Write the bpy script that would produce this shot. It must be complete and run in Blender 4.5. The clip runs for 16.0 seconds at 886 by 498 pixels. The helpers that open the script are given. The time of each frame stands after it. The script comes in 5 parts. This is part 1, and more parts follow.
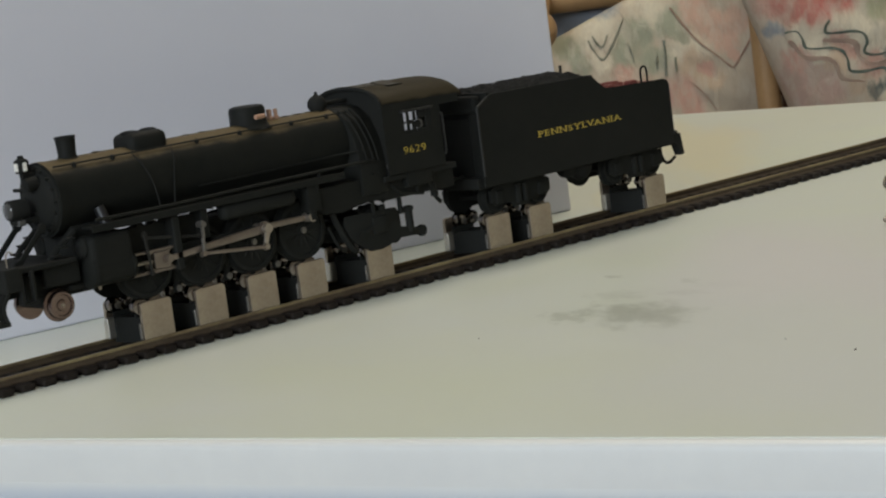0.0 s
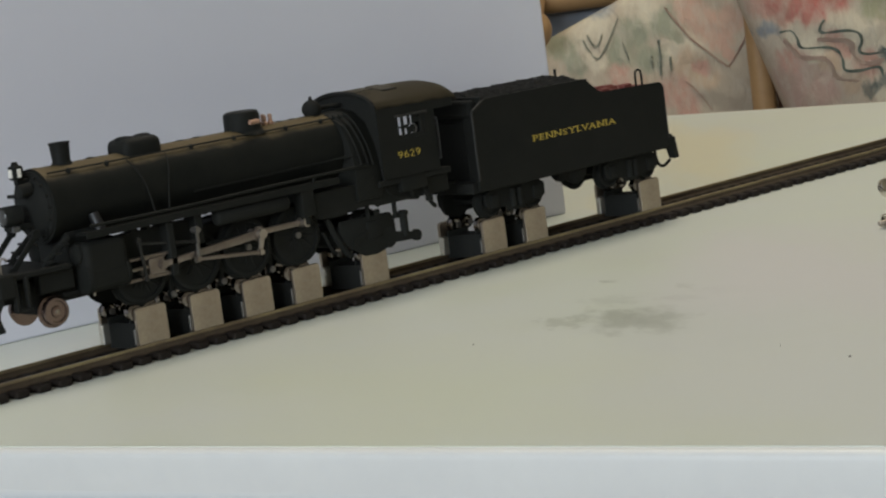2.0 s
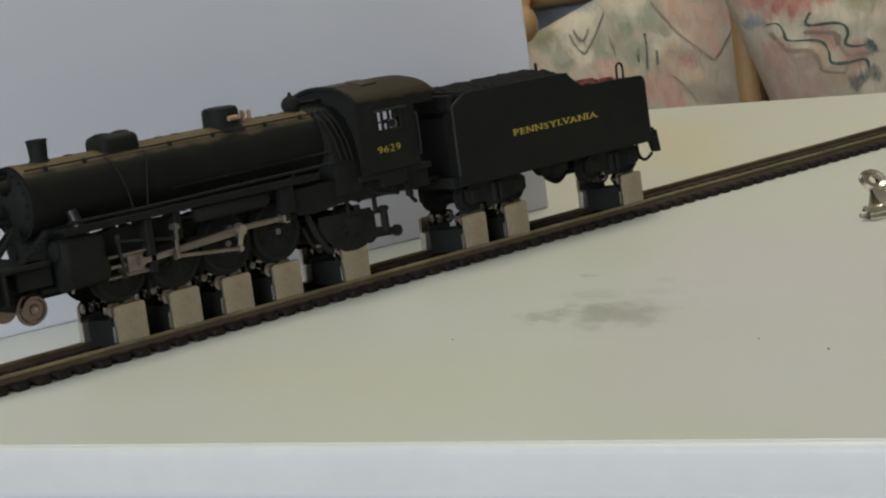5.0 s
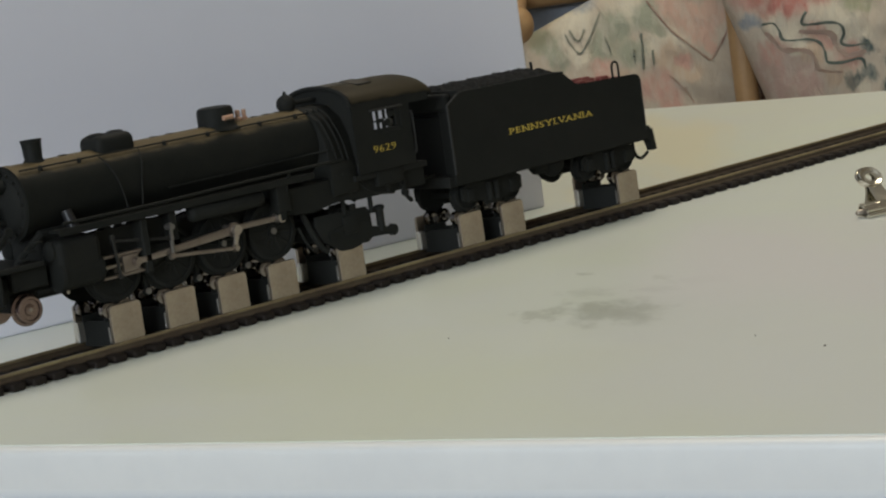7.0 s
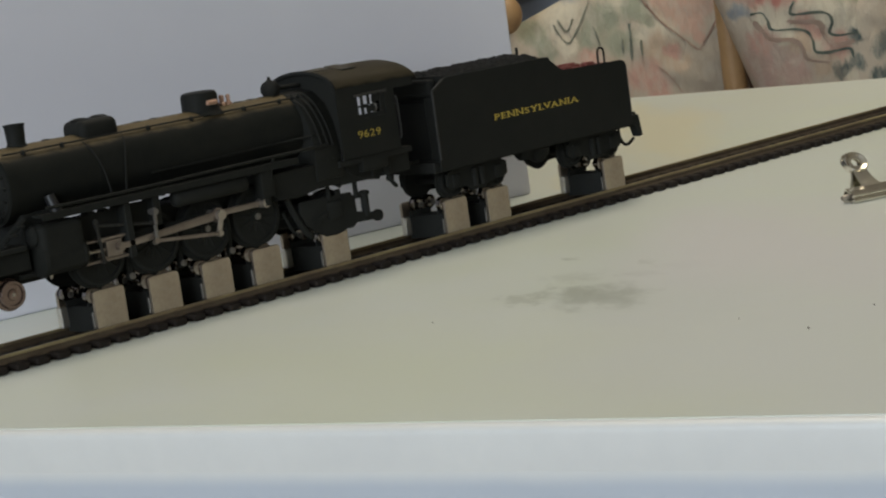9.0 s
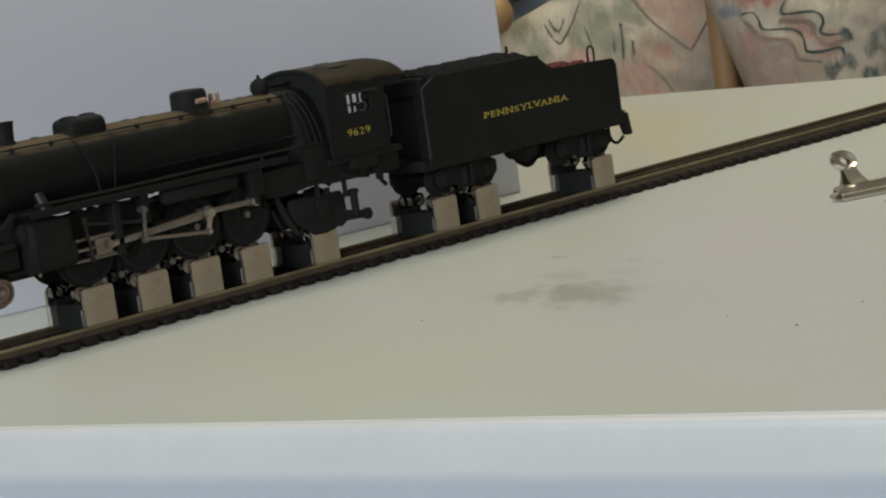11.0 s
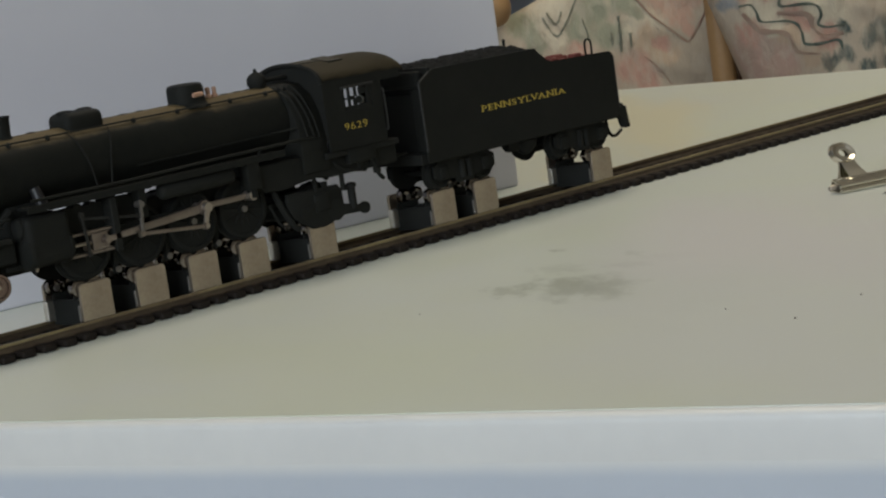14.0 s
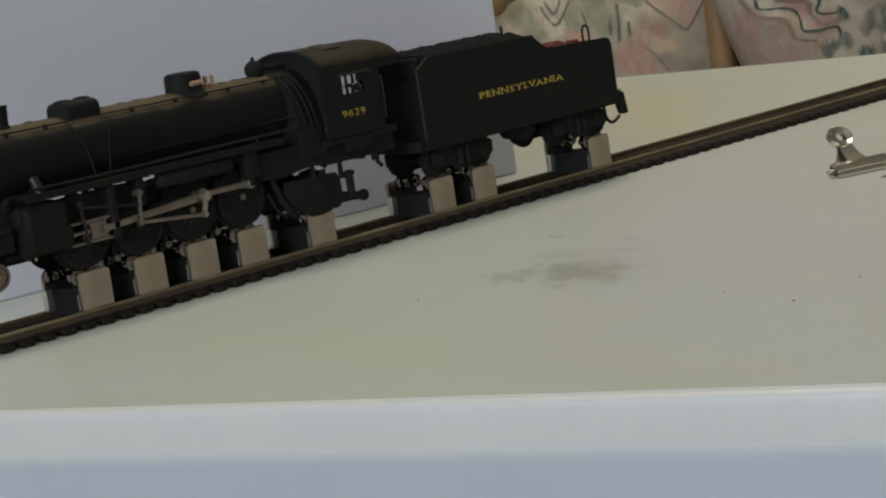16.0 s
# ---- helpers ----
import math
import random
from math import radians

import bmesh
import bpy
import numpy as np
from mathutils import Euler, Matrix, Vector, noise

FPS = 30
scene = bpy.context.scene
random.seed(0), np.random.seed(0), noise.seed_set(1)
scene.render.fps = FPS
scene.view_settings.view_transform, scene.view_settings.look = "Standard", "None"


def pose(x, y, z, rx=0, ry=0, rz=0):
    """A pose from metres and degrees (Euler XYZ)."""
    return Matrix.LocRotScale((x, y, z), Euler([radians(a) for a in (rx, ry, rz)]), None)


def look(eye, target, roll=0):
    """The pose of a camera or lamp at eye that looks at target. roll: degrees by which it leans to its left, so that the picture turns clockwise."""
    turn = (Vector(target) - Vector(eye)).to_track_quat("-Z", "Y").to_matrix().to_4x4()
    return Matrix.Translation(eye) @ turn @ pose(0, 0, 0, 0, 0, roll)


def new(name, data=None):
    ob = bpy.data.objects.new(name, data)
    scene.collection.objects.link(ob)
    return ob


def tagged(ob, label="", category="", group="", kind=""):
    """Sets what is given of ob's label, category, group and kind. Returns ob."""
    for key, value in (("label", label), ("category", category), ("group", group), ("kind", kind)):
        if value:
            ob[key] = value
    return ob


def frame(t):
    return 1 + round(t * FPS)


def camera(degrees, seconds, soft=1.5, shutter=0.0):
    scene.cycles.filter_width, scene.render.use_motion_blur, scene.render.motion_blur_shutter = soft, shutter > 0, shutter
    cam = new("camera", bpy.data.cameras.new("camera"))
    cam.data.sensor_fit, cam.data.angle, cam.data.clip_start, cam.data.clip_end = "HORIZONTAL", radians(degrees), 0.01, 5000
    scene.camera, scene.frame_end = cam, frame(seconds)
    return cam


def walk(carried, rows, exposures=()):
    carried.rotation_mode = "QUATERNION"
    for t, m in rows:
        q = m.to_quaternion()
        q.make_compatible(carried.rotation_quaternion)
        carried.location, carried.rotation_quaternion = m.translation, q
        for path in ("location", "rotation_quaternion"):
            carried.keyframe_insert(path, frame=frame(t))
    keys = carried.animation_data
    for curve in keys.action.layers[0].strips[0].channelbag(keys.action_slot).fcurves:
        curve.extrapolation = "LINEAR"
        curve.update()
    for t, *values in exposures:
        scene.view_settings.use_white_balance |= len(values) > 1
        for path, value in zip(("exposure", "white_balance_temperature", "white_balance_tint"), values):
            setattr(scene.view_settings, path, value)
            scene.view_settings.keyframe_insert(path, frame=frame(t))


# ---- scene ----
# camera: hand-held, seconds, x, y, z, pitch, roll, yaw
cam = camera(24.0, 16.0, soft=2.2)
PATH = [
    (0.0, -0.33547, -0.51234, 0.86311, -7.967, -7.396, -41.717),
    (0.5, -0.33515, -0.51187, 0.86378, -8.089, -7.317, -41.755),
    (1.0, -0.33387, -0.51235, 0.86427, -8.061, -7.192, -41.993),
    (1.5, -0.33403, -0.51264, 0.86414, -7.967, -7.445, -41.943),
    (2.0, -0.33469, -0.51224, 0.86559, -8.078, -7.462, -41.832),
    (2.5, -0.33360, -0.51173, 0.86354, -8.067, -7.494, -41.991),
    (3.0, -0.33296, -0.51273, 0.86559, -8.202, -7.515, -42.067),
    (3.5, -0.33130, -0.51315, 0.86376, -8.107, -7.759, -42.085),
    (4.0, -0.33150, -0.51335, 0.86478, -8.231, -7.708, -42.022),
    (6.5, -0.33014, -0.51339, 0.86458, -8.199, -8.074, -42.086),
    (7.0, -0.33028, -0.51308, 0.86357, -8.178, -8.047, -42.116),
    (7.5, -0.32870, -0.51352, 0.86181, -8.344, -8.213, -42.221),
    (8.0, -0.32882, -0.51391, 0.86116, -8.277, -8.156, -42.071),
    (8.5, -0.32906, -0.51400, 0.86034, -8.246, -8.048, -42.109),
    (9.0, -0.32868, -0.51349, 0.86067, -8.391, -8.058, -42.346),
    (11.5, -0.32805, -0.51426, 0.85971, -8.381, -8.083, -42.597),
    (12.0, -0.32807, -0.51425, 0.86004, -8.351, -8.123, -42.670),
    (12.5, -0.32816, -0.51370, 0.86032, -8.413, -8.196, -42.703),
    (13.0, -0.32669, -0.51252, 0.86062, -8.535, -8.010, -42.961),
    (13.5, -0.32735, -0.51306, 0.85981, -8.618, -8.266, -42.633),
    (14.0, -0.32711, -0.51350, 0.85968, -8.587, -8.232, -42.561),
    (14.5, -0.32662, -0.51417, 0.85882, -8.632, -8.269, -42.572),
    (15.0, -0.32683, -0.51471, 0.85692, -8.759, -8.333, -42.570),
    (15.5, -0.32649, -0.51455, 0.85763, -8.752, -8.308, -42.684),
    (16.0, -0.32721, -0.51404, 0.85813, -8.808, -8.656, -42.515),
]
walk(cam, [(t, pose(x, y, z, 0, 0, yaw) @ pose(0, 0, 0, 90 + pitch) @ pose(0, 0, 0, 0, 0, roll)) for t, x, y, z, pitch, roll, yaw in PATH],
     exposures=[(0.0, 0.0), (4.0, -0.02), (9.0, -0.07), (12.5, -0.14), (16.0, -0.31)])

# ---- world, lamps, exposure ----
TOP = 0.76            # table top
RAIL = TOP + 0.0045   # rail head
world = bpy.data.worlds.new("sky")
world.use_nodes = True
scene.world = world
sky = world.node_tree.nodes.new("ShaderNodeTexSky")
sky.sky_type, sky.sun_disc = "NISHITA", False
sky.sun_elevation, sky.sun_rotation = radians(40), radians(150)
world.node_tree.links.new(sky.outputs[0], world.node_tree.nodes["Background"].inputs[0])
world.node_tree.nodes["Background"].inputs[1].default_value = 0.1
scene.view_settings.exposure = 0.0


def area_lamp(name, m, sx, sy, watts, colour):
    lamp = bpy.data.lights.new(name, "AREA")
    lamp.shape, lamp.size, lamp.size_y, lamp.energy, lamp.color = "RECTANGLE", sx, sy, watts, colour
    ob = new(name, lamp)
    ob.matrix_world = m
    return ob


# daylight in the window beside the camera, and the warm ceiling light over the table
area_lamp("window_daylight", look((-2.26, -1.0, 1.5), (0.2, -0.2, 0.9)), 1.7, 1.1, 42.5, (0.84, 0.92, 1.0))
area_lamp("ceiling_glow", look((0.70, 0.15, 2.30), (0.60, 0.12, 0.0)), 0.6, 0.6, 12.5, (1.0, 0.90, 0.73))


# ---- materials ----
def mat(name, colour, rough=0.6, metal=0.0, other=None, scale=200.0, amount=0.5, bump=0.0, bump_scale=None, spec=0.5, detail=6.0):
    """A surface of two colours in two scales of noise, with fine relief."""
    m = bpy.data.materials.new(name)
    m.use_nodes = True
    nt = m.node_tree
    n, l = nt.nodes, nt.links
    b = n["Principled BSDF"]
    b.inputs["Roughness"].default_value, b.inputs["Metallic"].default_value = rough, metal
    b.inputs["Specular IOR Level"].default_value = spec
    co = n.new("ShaderNodeTexCoord")
    big, fine = n.new("ShaderNodeTexNoise"), n.new("ShaderNodeTexNoise")
    for t, s in ((big, scale), (fine, scale * 6)):
        t.inputs["Scale"].default_value, t.inputs["Detail"].default_value = s, detail
        l.new(co.outputs["Object"], t.inputs["Vector"])
    add = n.new("ShaderNodeMath")
    add.operation = "MULTIPLY_ADD"
    add.inputs[1].default_value, add.inputs[2].default_value = 0.35, 0.0
    l.new(fine.outputs["Fac"], add.inputs[0])
    s2 = n.new("ShaderNodeMath")
    s2.operation = "MULTIPLY_ADD"
    s2.inputs[1].default_value = 0.65
    l.new(big.outputs["Fac"], s2.inputs[0])
    l.new(add.outputs[0], s2.inputs[2])
    r = n.new("ShaderNodeMapRange")
    r.inputs["From Min"].default_value, r.inputs["From Max"].default_value = 0.35, 0.65
    r.inputs["To Max"].default_value = amount
    l.new(s2.outputs[0], r.inputs[0])
    mix = n.new("ShaderNodeMix")
    mix.data_type = "RGBA"
    mix.inputs["A"].default_value = (*colour, 1)
    mix.inputs["B"].default_value = (*(other or [c * 0.75 for c in colour]), 1)
    l.new(r.outputs[0], mix.inputs["Factor"])
    l.new(mix.outputs["Result"], b.inputs["Base Color"])
    rr = n.new("ShaderNodeMapRange")
    rr.inputs["To Min"].default_value, rr.inputs["To Max"].default_value = rough * 0.88, min(1, rough * 1.12)
    l.new(fine.outputs["Fac"], rr.inputs[0])
    l.new(rr.outputs[0], b.inputs["Roughness"])
    if bump:
        bp = n.new("ShaderNodeBump")
        bp.inputs["Strength"].default_value, bp.inputs["Distance"].default_value = 1.0, bump
        h = fine
        if bump_scale:
            h = n.new("ShaderNodeTexNoise")
            h.inputs["Scale"].default_value, h.inputs["Detail"].default_value = bump_scale, 4
            l.new(co.outputs["Object"], h.inputs["Vector"])
        l.new(h.outputs["Fac"], bp.inputs["Height"])
        l.new(bp.outputs[0], b.inputs["Normal"])
    return m


BLACK = mat("black_paint", (0.0130, 0.0140, 0.0126), 0.55, other=(0.0185, 0.0188, 0.0168), scale=90, amount=0.7, bump=0.00004, spec=0.07)
GLOSS = mat("glossy_black", (0.014, 0.0145, 0.016), 0.4, other=(0.02, 0.02, 0.021), scale=200, spec=0.4)
SOOT = mat("matt_black", (0.0170, 0.0178, 0.0163), 0.65, other=(0.022, 0.0222, 0.0203), scale=160, bump=0.00005, spec=0.05)
DUSTY_LIT = mat("dusty_top_lit_jacket", (0.0100, 0.0112, 0.0100), 0.5, other=(0.0158, 0.0163, 0.0142), scale=75, amount=0.8, bump=0.00004, spec=0.06)


def paint_lit_dust(m, colour, low, high, amount):
    """Light from above, with some dust, painted tan on upward faces, broken by noise."""
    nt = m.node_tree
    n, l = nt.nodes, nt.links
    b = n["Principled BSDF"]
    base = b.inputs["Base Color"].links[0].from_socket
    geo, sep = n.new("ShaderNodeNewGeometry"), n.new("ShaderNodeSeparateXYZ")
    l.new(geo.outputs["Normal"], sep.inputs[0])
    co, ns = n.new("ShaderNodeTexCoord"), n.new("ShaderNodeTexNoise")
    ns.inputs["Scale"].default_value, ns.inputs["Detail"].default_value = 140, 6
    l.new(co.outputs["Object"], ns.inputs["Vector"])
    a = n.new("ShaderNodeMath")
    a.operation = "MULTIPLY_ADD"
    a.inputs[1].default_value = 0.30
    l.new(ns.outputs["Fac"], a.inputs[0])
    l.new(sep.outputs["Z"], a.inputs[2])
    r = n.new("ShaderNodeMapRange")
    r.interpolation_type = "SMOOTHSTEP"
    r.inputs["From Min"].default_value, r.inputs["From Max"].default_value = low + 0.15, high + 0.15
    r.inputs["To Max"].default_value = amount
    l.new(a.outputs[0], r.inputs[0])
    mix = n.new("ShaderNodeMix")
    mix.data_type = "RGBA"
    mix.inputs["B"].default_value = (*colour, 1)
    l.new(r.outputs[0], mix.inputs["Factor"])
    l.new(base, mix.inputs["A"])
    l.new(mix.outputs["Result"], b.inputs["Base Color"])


ROOF = mat("dusty_top_lit_roof", (0.0145, 0.0148, 0.0132), 0.55, other=(0.019, 0.0185, 0.0155), scale=60, amount=0.7, bump=0.00003, spec=0.10)
paint_lit_dust(ROOF, (0.110, 0.090, 0.056), 0.22, 0.42, 0.75)
paint_lit_dust(DUSTY_LIT, (0.130, 0.098, 0.051), 0.62, 0.86, 0.9)
HATCH = mat("dusty_top_lit_hatch", (0.0145, 0.0148, 0.0132), 0.55, other=(0.019, 0.0185, 0.0155), scale=60, amount=0.7, bump=0.00003, spec=0.10)
paint_lit_dust(HATCH, (0.110, 0.092, 0.060), 0.30, 0.60, 0.42)
GREY_EDGE = mat("worn_black_edge", (0.022, 0.022, 0.021), 0.5, other=(0.012, 0.012, 0.011), scale=300, spec=0.3)
STEEL = mat("dull_nickel", (0.42, 0.38, 0.33), 0.42, 0.85, other=(0.30, 0.25, 0.20), scale=240)
DULL_STEEL = mat("dull_steel", (0.20, 0.19, 0.175), 0.45, 0.7, other=(0.10, 0.09, 0.08), scale=300)
ROD = mat("rod_metal", (0.27, 0.235, 0.205), 0.40, 0.85, other=(0.15, 0.11, 0.09), scale=150)
PLATE = mat("plated_block", (0.47, 0.405, 0.33), 0.34, 0.9, other=(0.34, 0.28, 0.225), scale=130, amount=0.9, bump=0.00004)
CHROME = mat("bright_nickel", (0.24, 0.22, 0.208), 0.12, 1.0, other=(0.14, 0.12, 0.11), scale=150)
NICKEL = mat("satin_nickel", (0.68, 0.66, 0.60), 0.38, 0.9, other=(0.56, 0.53, 0.47), scale=150)
CLIP_METAL = mat("clip_nickel", (0.74, 0.71, 0.63), 0.17, 1.0, other=(0.62, 0.59, 0.50), scale=40)
COPPER = mat("copper", (0.42, 0.24, 0.16), 0.5, 0.4, other=(0.5, 0.36, 0.28), scale=300)
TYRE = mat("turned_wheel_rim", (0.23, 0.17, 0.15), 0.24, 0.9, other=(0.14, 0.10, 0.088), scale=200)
WHEEL = mat("blackened_metal", (0.0185, 0.0195, 0.0178), 0.65, 0.0, other=(0.0145, 0.015, 0.0136), scale=200, spec=0.06)
PLASTIC = mat("black_plastic", (0.024, 0.025, 0.023), 0.6, other=(0.019, 0.0195, 0.0175), scale=150, spec=0.05)
TIE = mat("tie_plastic", (0.0165, 0.0132, 0.011), 0.55, other=(0.026, 0.0202, 0.0165), scale=250, bump=0.00008, spec=0.12)
# darker than the rail head: shade on the web is put into the colour
RAIL_WEB = mat("shaded_rail_web", (0.13, 0.099, 0.063), 0.5, 0.3, other=(0.075, 0.053, 0.037), scale=90, amount=0.9)
BRASS = mat("tarnished_rail", (0.41, 0.34, 0.185), 0.45, 0.5, other=(0.21, 0.155, 0.10), scale=45, amount=0.9)
PALE_BLOB = mat("pale_blob_paint", (0.42, 0.43, 0.41), 0.5, other=(0.34, 0.34, 0.32), scale=300)
COAL = mat("coal", (0.013, 0.0135, 0.0133), 0.7, other=(0.02, 0.0205, 0.02), scale=200, bump=0.00008, spec=0.04)
RED = mat("red_oxide", (0.17, 0.038, 0.03), 0.6, other=(0.11, 0.03, 0.025), scale=300)
GOLD = mat("gold_lettering", (0.50, 0.37, 0.055), 0.5, other=(0.36, 0.26, 0.04), scale=600)
LENS = mat("lamp_glass", (0.82, 0.80, 0.74), 0.12, other=(0.7, 0.68, 0.62), scale=300)
DULL_GLASS = mat("unlit_lamp_glass", (0.07, 0.07, 0.068), 0.1, other=(0.05, 0.05, 0.048), scale=300)
CARD = mat("white_foam_board", (0.74, 0.74, 0.80), 0.85, other=(0.70, 0.70, 0.77), scale=9, amount=0.6, bump=0.00002)
EDGING = mat("white_edging", (0.755, 0.765, 0.745), 0.45, other=(0.69, 0.70, 0.69), scale=24, amount=0.7)
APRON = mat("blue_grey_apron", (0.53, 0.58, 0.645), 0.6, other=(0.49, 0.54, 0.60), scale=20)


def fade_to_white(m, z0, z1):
    """Soft edge shading painted in: white fading to blue-grey, with an uneven lower border."""
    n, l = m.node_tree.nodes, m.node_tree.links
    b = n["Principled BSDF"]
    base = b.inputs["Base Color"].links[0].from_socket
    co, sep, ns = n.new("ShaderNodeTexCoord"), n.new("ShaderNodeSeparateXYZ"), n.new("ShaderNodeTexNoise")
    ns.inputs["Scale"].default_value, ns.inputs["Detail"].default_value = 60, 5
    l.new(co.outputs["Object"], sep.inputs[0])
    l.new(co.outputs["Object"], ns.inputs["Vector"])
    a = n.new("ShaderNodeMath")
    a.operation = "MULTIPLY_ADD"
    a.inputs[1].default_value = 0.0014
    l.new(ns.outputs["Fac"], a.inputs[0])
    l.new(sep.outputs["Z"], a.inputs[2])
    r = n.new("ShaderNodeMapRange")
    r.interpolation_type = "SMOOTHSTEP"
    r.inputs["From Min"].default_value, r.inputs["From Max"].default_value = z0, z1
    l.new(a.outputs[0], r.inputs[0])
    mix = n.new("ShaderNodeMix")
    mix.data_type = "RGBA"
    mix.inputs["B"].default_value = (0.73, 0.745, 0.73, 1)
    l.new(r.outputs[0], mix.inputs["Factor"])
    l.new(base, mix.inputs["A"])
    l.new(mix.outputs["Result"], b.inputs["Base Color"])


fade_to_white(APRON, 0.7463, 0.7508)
WOOD = mat("honey_cane", (0.44, 0.275, 0.13), 0.45, other=(0.34, 0.20, 0.09), scale=40, bump=0.0002)
SLATE_CLOTH = mat("slate_cloth", (0.30, 0.33, 0.38), 0.9, other=(0.24, 0.27, 0.32), scale=60)
DARK_WOOD = mat("dark_wood", (0.12, 0.06, 0.035), 0.5, other=(0.08, 0.04, 0.02), scale=30)
WALL = mat("wall_paint", (0.58, 0.53, 0.44), 0.9, other=(0.53, 0.48, 0.40), scale=3)
CEILING = mat("ceiling_paint", (0.78, 0.76, 0.71), 0.9, other=(0.74, 0.72, 0.67), scale=3)
CARPET = mat("carpet", (0.38, 0.32, 0.25), 0.95, other=(0.30, 0.25, 0.19), scale=60, bump=0.002)
FRAME = mat("white_gloss", (0.8, 0.8, 0.78), 0.35, scale=20)
DIRT = mat("dark_speck", (0.12, 0.11, 0.10), 0.8, scale=900)


def table_material():
    """Cream laminate: faint colour drift, painted-in warm light, a grey smear of old dirt."""
    m = mat("cream_laminate", (0.648, 0.688, 0.58), 0.40, other=(0.65, 0.675, 0.64), scale=4.5, amount=0.9, bump=0.00002)
    nt = m.node_tree
    n, l = nt.nodes, nt.links
    b = n["Principled BSDF"]
    base = b.inputs["Base Color"].links[0].from_socket
    co = n.new("ShaderNodeTexCoord")

    # soft-edged tint: dirt smears, painted light and broad colour drift alike
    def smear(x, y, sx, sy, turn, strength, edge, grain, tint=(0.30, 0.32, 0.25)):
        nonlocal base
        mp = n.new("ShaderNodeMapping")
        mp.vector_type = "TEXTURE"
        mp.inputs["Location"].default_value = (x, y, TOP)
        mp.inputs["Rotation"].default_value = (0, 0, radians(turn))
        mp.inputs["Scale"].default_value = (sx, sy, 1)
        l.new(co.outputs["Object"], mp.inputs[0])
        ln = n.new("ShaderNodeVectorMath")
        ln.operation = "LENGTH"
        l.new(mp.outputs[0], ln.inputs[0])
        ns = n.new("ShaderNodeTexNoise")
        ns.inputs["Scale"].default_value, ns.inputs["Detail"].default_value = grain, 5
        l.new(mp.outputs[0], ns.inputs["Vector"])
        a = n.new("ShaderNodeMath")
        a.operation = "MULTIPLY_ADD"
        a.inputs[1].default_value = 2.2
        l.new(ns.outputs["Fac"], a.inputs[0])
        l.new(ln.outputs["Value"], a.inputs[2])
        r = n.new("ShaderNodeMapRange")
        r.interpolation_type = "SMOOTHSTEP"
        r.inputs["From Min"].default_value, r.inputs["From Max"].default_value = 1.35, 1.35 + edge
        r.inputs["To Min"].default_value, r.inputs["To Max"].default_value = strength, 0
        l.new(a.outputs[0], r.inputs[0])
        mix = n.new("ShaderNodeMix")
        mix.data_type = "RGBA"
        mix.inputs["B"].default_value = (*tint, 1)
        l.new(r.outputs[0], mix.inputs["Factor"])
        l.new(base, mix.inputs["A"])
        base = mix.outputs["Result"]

    smear(0.0758, -0.1275, 0.0334, 0.0174, 58, 0.64, 0.60, 2.2)
    smear(0.0763, -0.1341, 0.0210, 0.0101, 53, 0.42, 0.50, 2.6)
    smear(0.0675, -0.1077, 0.0155, 0.0077, 59, 0.52, 0.60, 2.0)
    smear(0.1031, -0.1208, 0.0114, 0.0053, 88, 0.36, 0.70, 2.0)
    smear(0.0958, -0.1005, 0.0147, 0.0078, 76, 0.22, 0.70, 2.0)
    smear(0.1200, -0.0769, 0.0059, 0.0031, 72, 0.46, 0.60, 1.5)
    smear(0.1185, -0.1089, 0.0076, 0.0035, 52, 0.34, 0.70, 1.5)
    smear(0.1160, -0.1261, 0.0135, 0.0073, 79, 0.20, 0.80, 2.0)
    smear(0.0758, -0.1466, 0.0569, 0.0305, 57, 0.07, 0.90, 2.6)
    # pools of warm light beyond the track, painted yellow into the laminate
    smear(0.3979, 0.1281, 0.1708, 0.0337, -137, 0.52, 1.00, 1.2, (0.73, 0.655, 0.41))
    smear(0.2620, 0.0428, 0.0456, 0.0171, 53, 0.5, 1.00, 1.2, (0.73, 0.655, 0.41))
    # broad grey and cream tints across the laminate
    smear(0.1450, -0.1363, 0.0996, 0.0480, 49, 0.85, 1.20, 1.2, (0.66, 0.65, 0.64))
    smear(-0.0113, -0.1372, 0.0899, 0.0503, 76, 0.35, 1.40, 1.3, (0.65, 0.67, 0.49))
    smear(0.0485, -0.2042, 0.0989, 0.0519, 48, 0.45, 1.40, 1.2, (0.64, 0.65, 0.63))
    l.new(base, b.inputs["Base Color"])
    return m


TABLE = table_material()


